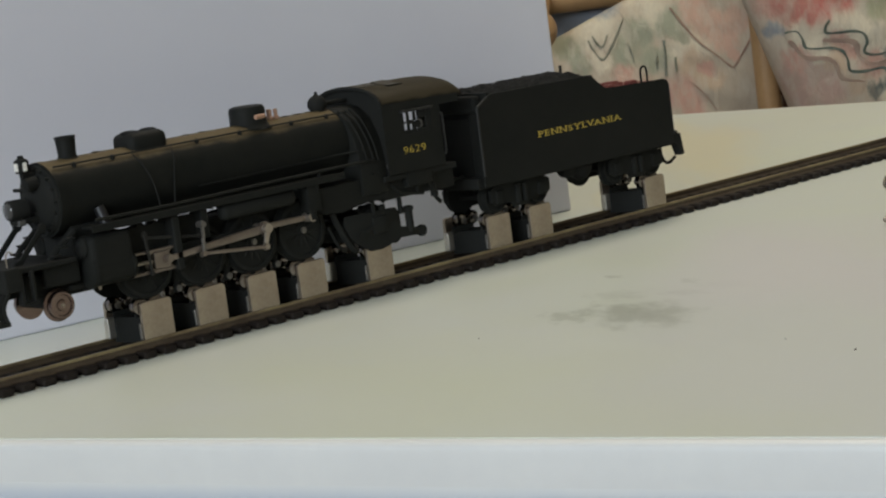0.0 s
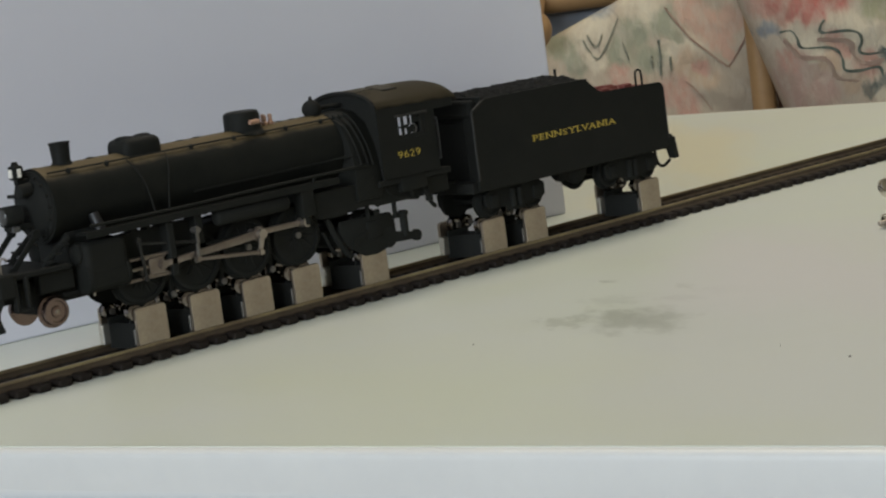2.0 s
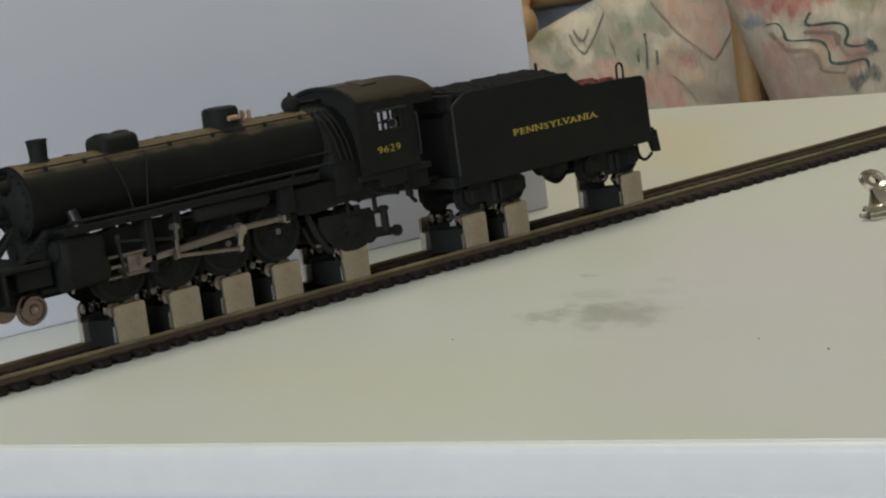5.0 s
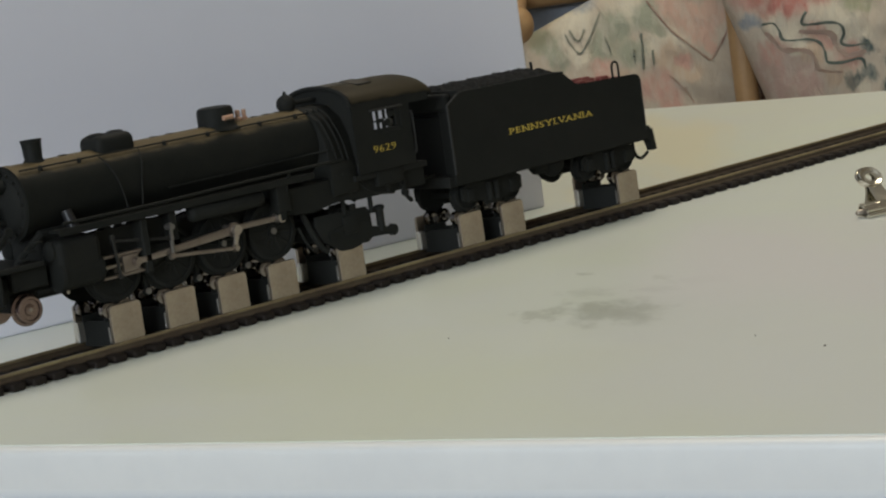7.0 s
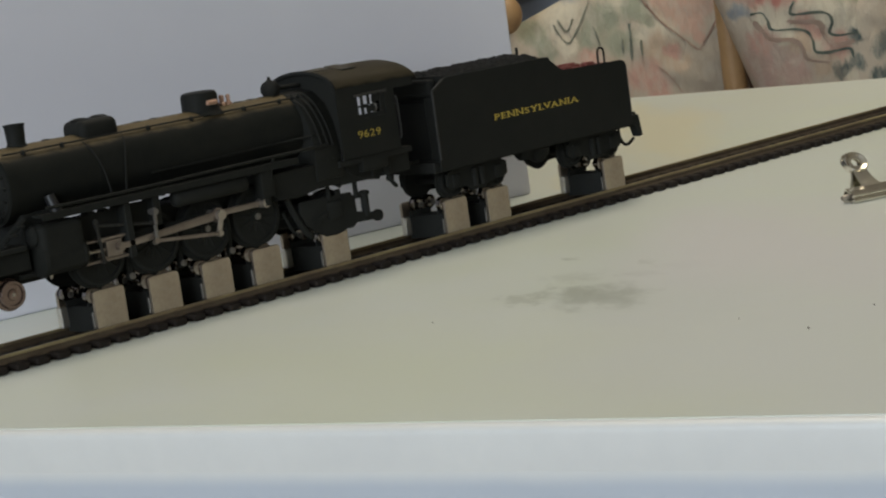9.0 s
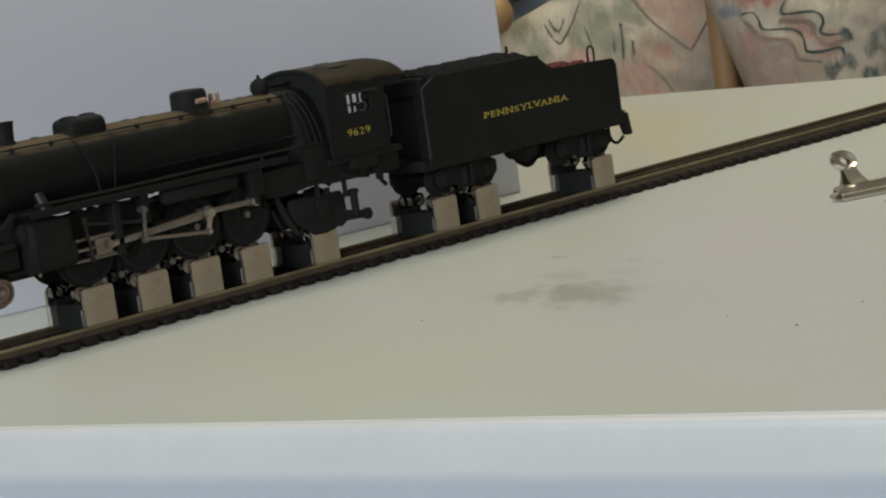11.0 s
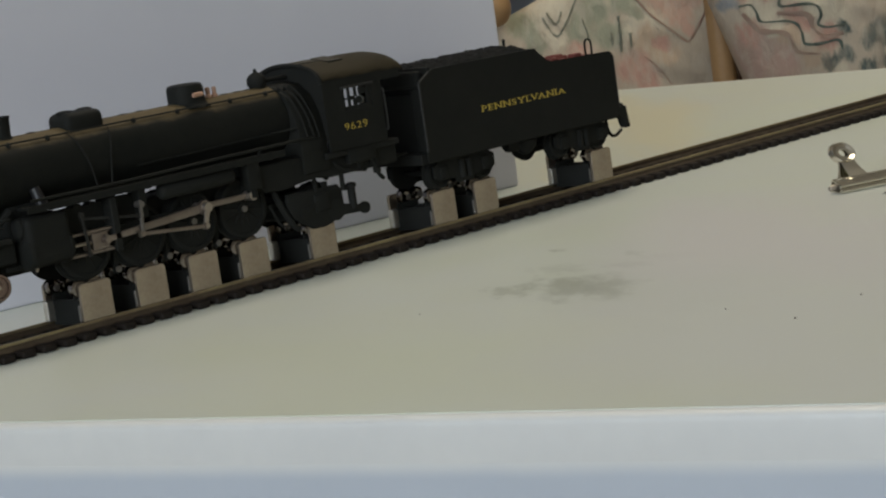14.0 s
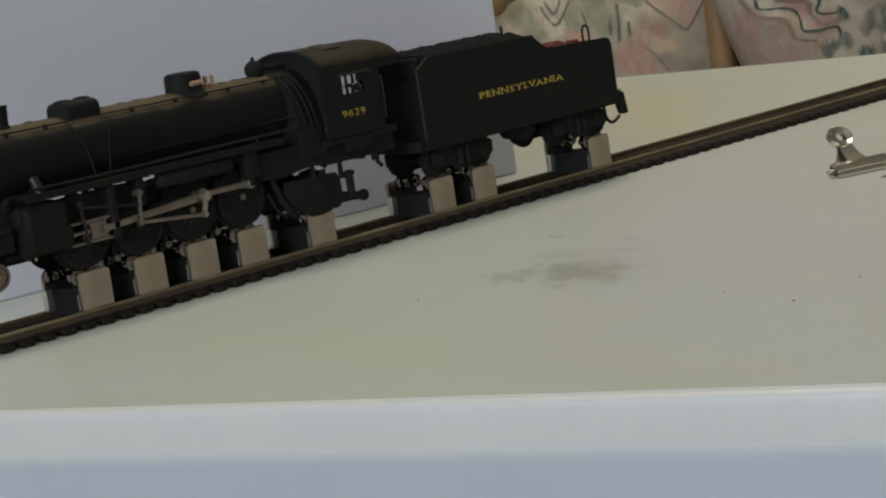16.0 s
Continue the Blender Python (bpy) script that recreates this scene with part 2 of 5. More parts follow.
def fabric_material(name, ground, blobs):
    """Printed cotton: watercolour patches (x, z, radius, colour) on a pale ground, woven relief."""
    m = bpy.data.materials.new(name)
    m.use_nodes = True
    nt = m.node_tree
    n, l = nt.nodes, nt.links
    b = n["Principled BSDF"]
    b.inputs["Roughness"].default_value = 0.85
    co = n.new("ShaderNodeTexCoord")
    warp = n.new("ShaderNodeTexNoise")
    warp.inputs["Scale"].default_value, warp.inputs["Detail"].default_value = 34, 8
    warp.inputs["Roughness"].default_value = 0.65
    stretch = n.new("ShaderNodeMapping")
    stretch.inputs["Rotation"].default_value = (0, radians(40), 0)
    stretch.inputs["Scale"].default_value = (1.8, 1, 0.8)
    l.new(co.outputs["Object"], stretch.inputs[0])
    l.new(stretch.outputs[0], warp.inputs["Vector"])
    off = n.new("ShaderNodeVectorMath")
    off.operation = "MULTIPLY_ADD"
    off.inputs[1].default_value = (0.026, 0, 0.026)
    off.inputs[2].default_value = (-0.013, 0, -0.013)
    l.new(warp.outputs["Color"], off.inputs[0])
    add = n.new("ShaderNodeVectorMath")
    l.new(co.outputs["Object"], add.inputs[0])
    l.new(off.outputs[0], add.inputs[1])
    flat = n.new("ShaderNodeVectorMath")
    flat.operation = "MULTIPLY"
    flat.inputs[1].default_value = (1, 0, 1)
    l.new(add.outputs[0], flat.inputs[0])
    tone = n.new("ShaderNodeTexNoise")
    tone.inputs["Scale"].default_value, tone.inputs["Detail"].default_value = 50, 8
    l.new(stretch.outputs[0], tone.inputs["Vector"])
    first = n.new("ShaderNodeMix")
    first.data_type = "RGBA"
    first.inputs["A"].default_value = (*ground, 1)
    first.inputs["B"].default_value = (*[c * 0.78 for c in ground], 1)
    l.new(tone.outputs["Fac"], first.inputs["Factor"])
    base = first.outputs["Result"]
    for x, z, rad, colour in blobs:
        d = n.new("ShaderNodeVectorMath")
        d.operation = "DISTANCE"
        d.inputs[1].default_value = (x, 0, z)
        l.new(flat.outputs[0], d.inputs[0])
        r = n.new("ShaderNodeMapRange")
        r.interpolation_type = "SMOOTHSTEP"
        r.inputs["From Min"].default_value, r.inputs["From Max"].default_value = rad * 0.65, rad * 1.4
        r.inputs["To Min"].default_value, r.inputs["To Max"].default_value = 0.9, 0
        l.new(d.outputs["Value"], r.inputs[0])
        mix = n.new("ShaderNodeMix")
        mix.data_type = "RGBA"
        mix.inputs["B"].default_value = (*colour, 1)
        l.new(r.outputs[0], mix.inputs["Factor"])
        l.new(base, mix.inputs["A"])
        base = mix.outputs["Result"]
    dye = n.new("ShaderNodeTexNoise")
    dye.inputs["Scale"].default_value, dye.inputs["Detail"].default_value = 30, 8
    dye.inputs["Roughness"].default_value = 0.7
    l.new(stretch.outputs[0], dye.inputs["Vector"])
    dr = n.new("ShaderNodeMapRange")
    dr.inputs["From Min"].default_value, dr.inputs["From Max"].default_value = 0.48, 0.64
    dr.inputs["To Max"].default_value = 0.42
    l.new(dye.outputs["Fac"], dr.inputs[0])
    dm = n.new("ShaderNodeMix")
    dm.data_type = "RGBA"
    dm.inputs["B"].default_value = (0.40, 0.32, 0.24, 1)
    l.new(dr.outputs[0], dm.inputs["Factor"])
    l.new(base, dm.inputs["A"])
    base = dm.outputs["Result"]
    wash = n.new("ShaderNodeTexNoise")
    wash.inputs["Scale"].default_value, wash.inputs["Detail"].default_value = 80, 6
    l.new(stretch.outputs[0], wash.inputs["Vector"])
    wr = n.new("ShaderNodeMapRange")
    wr.inputs["From Min"].default_value, wr.inputs["From Max"].default_value = 0.46, 0.62
    wr.inputs["To Max"].default_value = 0.40
    l.new(wash.outputs["Fac"], wr.inputs[0])
    last = n.new("ShaderNodeMix")
    last.data_type = "RGBA"
    last.inputs["B"].default_value = (0.58, 0.53, 0.43, 1)
    l.new(wr.outputs[0], last.inputs["Factor"])
    l.new(base, last.inputs["A"])
    l.new(last.outputs["Result"], b.inputs["Base Color"])
    weave = n.new("ShaderNodeTexNoise")
    weave.inputs["Scale"].default_value = 900
    l.new(co.outputs["Object"], weave.inputs["Vector"])
    bp = n.new("ShaderNodeBump")
    bp.inputs["Distance"].default_value = 0.0003
    l.new(weave.outputs["Fac"], bp.inputs["Height"])
    fold = n.new("ShaderNodeTexNoise")
    fold.inputs["Scale"].default_value, fold.inputs["Detail"].default_value = 42, 2
    fold.inputs["Distortion"].default_value = 1.4
    l.new(stretch.outputs[0], fold.inputs["Vector"])
    fb = n.new("ShaderNodeBump")
    fb.inputs["Distance"].default_value = 0.0022
    l.new(fold.outputs["Fac"], fb.inputs["Height"])
    l.new(bp.outputs[0], fb.inputs["Normal"])
    l.new(fb.outputs[0], b.inputs["Normal"])
    return m


S, C, N, T, P = (0.32, 0.34, 0.25), (0.68, 0.62, 0.48), (0.60, 0.39, 0.30), (0.56, 0.43, 0.31), (0.57, 0.34, 0.27)
M, R, L, F, O = (0.52, 0.36, 0.30), (0.50, 0.155, 0.13), (0.27, 0.31, 0.35), (0.055, 0.10, 0.10), (0.36, 0.36, 0.23)
FABRIC_A = fabric_material("printed_cotton_sage", (0.56, 0.48, 0.37), [
    (0.1395, 0.7916, 0.0168, C), (0.1817, 0.7992, 0.0168, C), (0.2115, 0.7635, 0.0150, C), (0.1190, 0.7775, 0.0112, S), (0.1724, 0.7836, 0.0131, S), (0.1612, 0.7682, 0.0131, S), (0.1849, 0.7613, 0.0112, S), (0.1992, 0.7876, 0.0112, S), (0.2065, 0.7773, 0.0065, S), (0.1267, 0.7633, 0.0094, S), (0.1429, 0.7650, 0.0075, C), (0.2190, 0.7962, 0.0112, N), (0.2307, 0.7835, 0.0122, N), (0.2421, 0.7670, 0.0094, N), (0.2513, 0.7827, 0.0112, N), (0.2464, 0.7552, 0.0047, N), (0.2142, 0.7538, 0.0131, T), (0.2278, 0.7407, 0.0094, T), (0.2005, 0.7329, 0.0131, P), (0.2106, 0.7222, 0.0112, P), (0.2251, 0.7505, 0.0065, P), (0.1589, 0.7488, 0.0112, P), (0.1509, 0.8088, 0.0112, L), (0.1748, 0.7401, 0.0094, T)])
FABRIC_B = fabric_material("printed_cotton_rose", (0.64, 0.55, 0.43), [
    (0.2695, 0.7951, 0.0128, P), (0.2906, 0.7935, 0.0200, R), (0.3154, 0.7893, 0.0140, R), (0.2665, 0.7758, 0.0060, L), (0.2881, 0.7676, 0.0128, C), (0.3244, 0.7701, 0.0150, C), (0.3429, 0.7569, 0.0128, C), (0.3489, 0.7812, 0.0105, O), (0.3144, 0.7606, 0.0074, P), (0.3245, 0.7539, 0.0054, P), (0.3378, 0.7423, 0.0096, P), (0.2887, 0.7388, 0.0193, M), (0.2963, 0.7252, 0.0172, M), (0.2829, 0.7522, 0.0096, P), (0.3078, 0.7489, 0.0096, T), (0.3222, 0.7309, 0.0096, T), (0.3377, 0.7234, 0.0068, F), (0.3507, 0.7271, 0.0060, F), (0.3518, 0.7468, 0.0047, F), (0.2992, 0.7528, 0.0060, C), (0.3441, 0.7154, 0.0043, C), (0.372, 0.737, 0.0085, F), (0.384, 0.741, 0.0110, F), (0.386, 0.7205, 0.0110, F), (0.393, 0.753, 0.0110, F), (0.366, 0.716, 0.0065, F), (0.3790, 0.7280, 0.0032, C)])


# ---- mesh helpers; shapes are given in millimetres ----
def part(name, bm, material, parent=None, label="", m=None):
    """One mesh object, under a thing or a part, or at top level."""
    bmesh.ops.recalc_face_normals(bm, faces=bm.faces)
    bm.transform(Matrix.Scale(0.001, 4))
    me = bpy.data.meshes.new(name)
    bm.to_mesh(me)
    bm.free()
    me.materials.append(material)
    ob = new(name, me)
    if m is not None:
        ob.matrix_world = m
    if parent is not None:
        ob.parent = parent
    if label:
        ob["label"] = label
    return ob


def thing(name, label, category, m, group="", kind=""):
    ob = new(name)
    ob.empty_display_size = 0.02
    ob.matrix_world = m
    return tagged(ob, label, category, group, kind)


def smooth(bm, angle=40):
    bmesh.ops.recalc_face_normals(bm, faces=bm.faces)
    bm.normal_update()
    for f in bm.faces:
        f.smooth = True
    for e in bm.edges:
        e.smooth = len(e.link_faces) == 2 and e.calc_face_angle(0) < radians(angle)


def box(bm, x0, x1, y0, y1, z0, z1, bevel=0.0, seg=2):
    r = bmesh.ops.create_cube(bm, size=1)
    for v in r["verts"]:
        v.co = ((x0 + x1) / 2 + v.co.x * (x1 - x0), (y0 + y1) / 2 + v.co.y * (y1 - y0), (z0 + z1) / 2 + v.co.z * (z1 - z0))
    if bevel:
        es = list({e for v in r["verts"] for e in v.link_edges})
        bmesh.ops.bevel(bm, geom=es, offset=bevel, segments=seg, profile=0.5, affect="EDGES")
    return bm


def rod(bm, a, b, r0, r1=None, seg=16, caps=True):
    """A round bar from a to b."""
    a, b = Vector(a), Vector(b)
    d = b - a
    q = Vector((0, 0, 1)).rotation_difference(d).to_matrix().to_4x4()
    bmesh.ops.create_cone(bm, cap_ends=caps, segments=seg, radius1=r0, radius2=r0 if r1 is None else r1, depth=d.length, matrix=Matrix.Translation((a + b) / 2) @ q)
    return bm


def lathe(bm, profile, origin, axis, seg=32):
    """A turned body: profile of (distance along the axis, radius)."""
    q = Vector((0, 0, 1)).rotation_difference(Vector(axis)).to_matrix()
    rings = []
    for h, r in profile:
        ring = []
        for i in range(seg):
            a = 2 * math.pi * i / seg
            ring.append(bm.verts.new(Vector(origin) + q @ Vector((r * math.cos(a), r * math.sin(a), h))))
        rings.append(ring)
    for A, B in zip(rings, rings[1:]):
        for i in range(seg):
            bm.faces.new((A[i], A[(i + 1) % seg], B[(i + 1) % seg], B[i]))
    bm.faces.new(rings[0])
    bm.faces.new(list(reversed(rings[-1])))
    return bm


def prism(bm, pts, y0, y1, bevel=0.0):
    """A plate with the outline pts in x and z, from y0 to y1."""
    A = [bm.verts.new((x, y0, z)) for x, z in pts]
    B = [bm.verts.new((x, y1, z)) for x, z in pts]
    fs = [bm.faces.new(A), bm.faces.new(list(reversed(B)))]
    for i in range(len(pts)):
        j = (i + 1) % len(pts)
        fs.append(bm.faces.new((A[i], B[i], B[j], A[j])))
    if bevel:
        es = list({e for f in fs for e in f.edges})
        bmesh.ops.bevel(bm, geom=es, offset=bevel, segments=2, profile=0.5, affect="EDGES")
    return bm


def section(bm, pts, x0, x1, bevel=0.0):
    """A bar with the outline pts in y and z, from x0 to x1."""
    A = [bm.verts.new((x0, y, z)) for y, z in pts]
    B = [bm.verts.new((x1, y, z)) for y, z in pts]
    fs = [bm.faces.new(A), bm.faces.new(list(reversed(B)))]
    for i in range(len(pts)):
        j = (i + 1) % len(pts)
        fs.append(bm.faces.new((A[i], B[i], B[j], A[j])))
    if bevel:
        es = list({e for f in fs for e in f.edges})
        bmesh.ops.bevel(bm, geom=es, offset=bevel, segments=2, profile=0.5, affect="EDGES")
    return bm


def pipe(bm, pts, r, seg=8, turns=6):
    """A bent pipe through pts, its corners rounded by a spline."""
    P = [Vector(p) for p in pts]
    Q = []
    for i in range(len(P) - 1):
        a, b, c, d = P[max(i - 1, 0)], P[i], P[i + 1], P[min(i + 2, len(P) - 1)]
        for k in range(turns):
            t = k / turns
            Q.append(0.5 * ((2 * b) + (c - a) * t + (2 * a - 5 * b + 4 * c - d) * t * t + (3 * b - a - 3 * c + d) * t ** 3))
    Q.append(P[-1])
    rings, side = [], None
    for i, p in enumerate(Q):
        d = (Q[min(i + 1, len(Q) - 1)] - Q[max(i - 1, 0)]).normalized()
        if side is None:
            side = d.orthogonal().normalized()
        side = (side - d * side.dot(d)).normalized()
        up = d.cross(side)
        rings.append([bm.verts.new(p + r * (math.cos(2 * math.pi * k / seg) * side + math.sin(2 * math.pi * k / seg) * up)) for k in range(seg)])
    for A, B in zip(rings, rings[1:]):
        for k in range(seg):
            bm.faces.new((A[k], A[(k + 1) % seg], B[(k + 1) % seg], B[k]))
    bm.faces.new(rings[0])
    bm.faces.new(list(reversed(rings[-1])))
    smooth(bm)
    return bm


def nb():
    return bmesh.new()


def done(bm, angle=40):
    smooth(bm, angle)
    return bm


# ---- room ----
def room():
    x0, x1, y0, y1, h = -2300, 2700, -2400, 2300, 2400
    tagged(part("floor", box(nb(), x0, x1, y0, y1, -60, 0), CARPET), "brown carpeted floor", "floor", kind="structure")
    tagged(part("ceiling", box(nb(), x0, x1, y0, y1, h, h + 80), CEILING), "plain off-white painted ceiling", "ceiling", kind="structure")
    tagged(part("wall_north", box(nb(), x0, x1, y1, y1 + 100, 0, h), WALL), "plain tan painted wall", "wall", kind="structure")
    tagged(part("wall_east", box(nb(), x1, x1 + 100, y0, y1, 0, h), WALL), "plain tan painted wall", "wall", kind="structure")
    tagged(part("wall_south", box(nb(), x0, x1, y0 - 100, y0, 0, h), WALL), "plain tan painted wall", "wall", kind="structure")
    bm = nb()
    wy0, wy1, wz0, wz1 = -1900, -100, 900, 2100
    for a in ((y0, wy0, 0, h), (wy1, y1, 0, h), (wy0, wy1, 0, wz0), (wy0, wy1, wz1, h)):
        box(bm, x0 - 100, x0, a[0], a[1], a[2], a[3])
    tagged(part("wall_west", bm, WALL), "tan painted wall with a wide window opening", "wall", kind="structure")
    win = thing("window_1", "white-framed window letting in daylight", "window", pose(0, 0, 0), kind="structure")
    bm = nb()
    for a in ((wy0, wy1, wz0, wz0 + 50), (wy0, wy1, wz1 - 50, wz1), (wy0, wy0 + 50, wz0 + 50, wz1 - 50), (wy1 - 50, wy1, wz0 + 50, wz1 - 50)):
        box(bm, x0 - 80, x0 - 40, a[0], a[1], a[2], a[3])
    part("window_frame", bm, FRAME, win)
    part("window_sill", box(nb(), x0, x0 + 60, wy0 - 30, wy1 + 30, wz0 - 30, wz0 - 4, 4), FRAME, win)


room()

# table: front and back edge as lines x = a + b * y
FRONT, BACK = (-0.1079, -0.348), (0.577, -0.172)


def edge_x(line, y):
    return (line[0] + line[1] * y / 1000) * 1000


def slab(bm, grow, z0, z1, ya=460.0, yb=-720.0):
    pts = [(edge_x(FRONT, ya) - grow, ya), (edge_x(FRONT, yb) - grow, yb), (edge_x(BACK, yb) + grow, yb), (edge_x(BACK, ya) + grow, ya)]
    A = [bm.verts.new((x, y, z0)) for x, y in pts]
    B = [bm.verts.new((x, y, z1)) for x, y in pts]
    bm.faces.new(A), bm.faces.new(list(reversed(B)))
    for i in range(4):
        j = (i + 1) % 4
        bm.faces.new((A[i], B[i], B[j], A[j]))
    return bm


def table():
    t = thing("work_table", "cream-topped work table with white edging and a grey smear", "table", pose(0, 0, 0))
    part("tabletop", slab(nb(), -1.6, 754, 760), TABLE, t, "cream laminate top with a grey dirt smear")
    prof = [(-1.8, 759.75), (-0.6, 759.7), (0.5, 759.3), (1.1, 758.5), (1.25, 757.4), (1.25, 753.0), (1.2, 751.4), (1.1, 749.6)]
    bm = nb()
    rings = []
    for grow, z in prof:
        rings.append([bm.verts.new((edge_x(line, y) + sgn * grow, y + q * grow, z)) for line, y, sgn, q in ((FRONT, 460.0, -1, 1), (FRONT, -720.0, -1, -1), (BACK, -720.0, 1, -1), (BACK, 460.0, 1, 1))])
    for A, B in zip(rings, rings[1:]):
        for k in range(4):
            bm.faces.new((A[k], A[(k + 1) % 4], B[(k + 1) % 4], B[k]))
    bm.faces.new(rings[-1])
    part("edging", done(bm, 50), EDGING, t, "rounded white edging")
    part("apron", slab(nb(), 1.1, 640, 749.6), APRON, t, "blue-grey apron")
    for y in (400, -660):
        for line, s in ((FRONT, 1), (BACK, -1)):
            x = edge_x(line, y) + s * 45
            part("leg", box(nb(), x - 25, x + 25, y - 25, y + 25, 0, 640, 3), FRAME, t)


table()


def board():
    b = thing("backdrop_board", "plain white foam board standing upright behind the track", "board", pose(-0.0059, 0.0736, TOP, 0, 0, math.degrees(math.atan(-0.103))))
    part("sheet", box(nb(), -110, 240.8, 0, 6, 0, 225, 0.9), CARD, b)


board()


# ---- settee behind the table ----
SETTEE = pose(0.7289, 0.6822, 0, 0, 0, -41.7)


def pillow_front(u, v, half, fat):
    a, b = min(1, abs(u / half)), min(1, abs(v / half))
    crease = 4.5 * noise.noise(Vector((u * 0.018 + 5, v * 0.018, fat))) + 3.0 * noise.noise(Vector(((u + v) * 0.045, (u - v) * 0.012, fat))) + 1.1 * noise.noise(Vector((u * 0.09, v * 0.07, fat + 3)))
    return -fat * (1 - a ** 2.6) ** 0.5 * (1 - b ** 2.6) ** 0.5 + crease * (1 - a ** 6) * (1 - b ** 6)


def cushion(name, label, material, cu, cv, half, fat, turn, depth, lines, colour, more=(), second=None):
    """A square pillow, turned in its own plane, with printed lines lying on its cover."""
    ob = thing(name, label, "cushion", SETTEE, group="settee cushions")
    c, s = math.cos(radians(turn)), math.sin(radians(turn))

    def place(u, v, y):
        return (cu + c * u - s * v, depth + y, cv + s * u + c * v)

    bm = nb()
    n = 120
    for sgn in (1, -1):
        g = [[bm.verts.new(place(half * (2 * i / n - 1), half * (2 * j / n - 1), sgn * pillow_front(half * (2 * i / n - 1), half * (2 * j / n - 1), half, fat if sgn > 0 else fat * 0.6))) for j in range(n + 1)] for i in range(n + 1)]
        for i in range(n):
            for j in range(n):
                bm.faces.new((g[i][j], g[i + 1][j], g[i + 1][j + 1], g[i][j + 1]))
    bmesh.ops.remove_doubles(bm, verts=bm.verts, dist=0.3)
    part("cover", done(bm, 80), material, ob)
    for pts, w, ink in [(*a, colour) for a in lines] + [(*a, second) for a in more]:
        bm = nb()
        P = [Vector((x, 0, z)) for x, z in pts]
        Q = []
        for i in range(len(P) - 1):
            a, b, e, d = P[max(i - 1, 0)], P[i], P[i + 1], P[min(i + 2, len(P) - 1)]
            for k in range(8):
                t = k / 8
                Q.append(0.5 * ((2 * b) + (e - a) * t + (2 * a - 5 * b + 4 * e - d) * t * t + (3 * b - a - 3 * e + d) * t ** 3))
        Q.append(P[-1])
        prev = None
        for i, q in enumerate(Q):
            d = (Q[min(i + 1, len(Q) - 1)] - Q[max(i - 1, 0)]).normalized()
            side = Vector((-d.z, 0, d.x)) * w * (0.75 + 0.6 * noise.noise(q * 0.15))
            row = []
            for e in (q + side, q - side):
                x, z = e.x - cu, e.z - cv
                u, v = c * x + s * z, -s * x + c * z
                row.append(bm.verts.new(place(u, v, pillow_front(u, v, half, fat) - 0.9)))
            if prev:
                bm.faces.new((prev[0], row[0], row[1], prev[1]))
            prev = row
        bmesh.ops.solidify(bm, geom=bm.faces, thickness=0.3)
        part("printed_line", bm, ink, ob, "dark green printed line" if ink is colour else "rose printed line")


PRINT = mat("green_print", (0.13, 0.19, 0.17), 0.85, other=(0.28, 0.31, 0.26), scale=70, amount=1.0)


def settee():
    s = thing("cane_settee", "honey-coloured cane settee with dark seat", "settee", SETTEE)
    for u in (-420, 267, 640):
        part("post", done(rod(nb(), (u, 8, 0), (u - 2, 8, 960), 10, 9, 20)), WOOD, s)
    # dark rod added to fill the shaded gap between post and cushion
    part("dark_gap_rod", done(rod(nb(), (287, 40, 420), (287, 40, 900), 13, 13, 16)), DARK_WOOD, s)
    for z in (380, 815, 940):
        part("rail", done(rod(nb(), (-420, 100, z), (640, 100, z), 11, 11, 16)), WOOD, s)
    bm = nb()
    r = bmesh.ops.create_uvsphere(bm, u_segments=20, v_segments=14, radius=1)
    for v in r["verts"]:
        v.co = (97 + 13 * v.co.x, 18 + 13 * v.co.y, 796 + 15 * v.co.z)
    part("knob", done(bm, 80), WOOD, s, "rounded honey-coloured arm end")
    part("arm", done(pipe(nb(), [(97, 20, 797), (99, 60, 806), (106, 96, 822), (118, 108, 846)], 9, 12)), WOOD, s)
    part("seat", box(nb(), -440, 660, -330, 120, 330, 420, 25, 4), DARK_WOOD, s)
    for u in (-400, 620):
        part("leg", done(rod(nb(), (u, -300, 0), (u, -300, 335), 16, 16, 16)), WOOD, s)
    part("back_panel", box(nb(), -420, 640, 112, 130, 400, 930, 5), SLATE_CLOTH, s, "slate-blue cloth back")


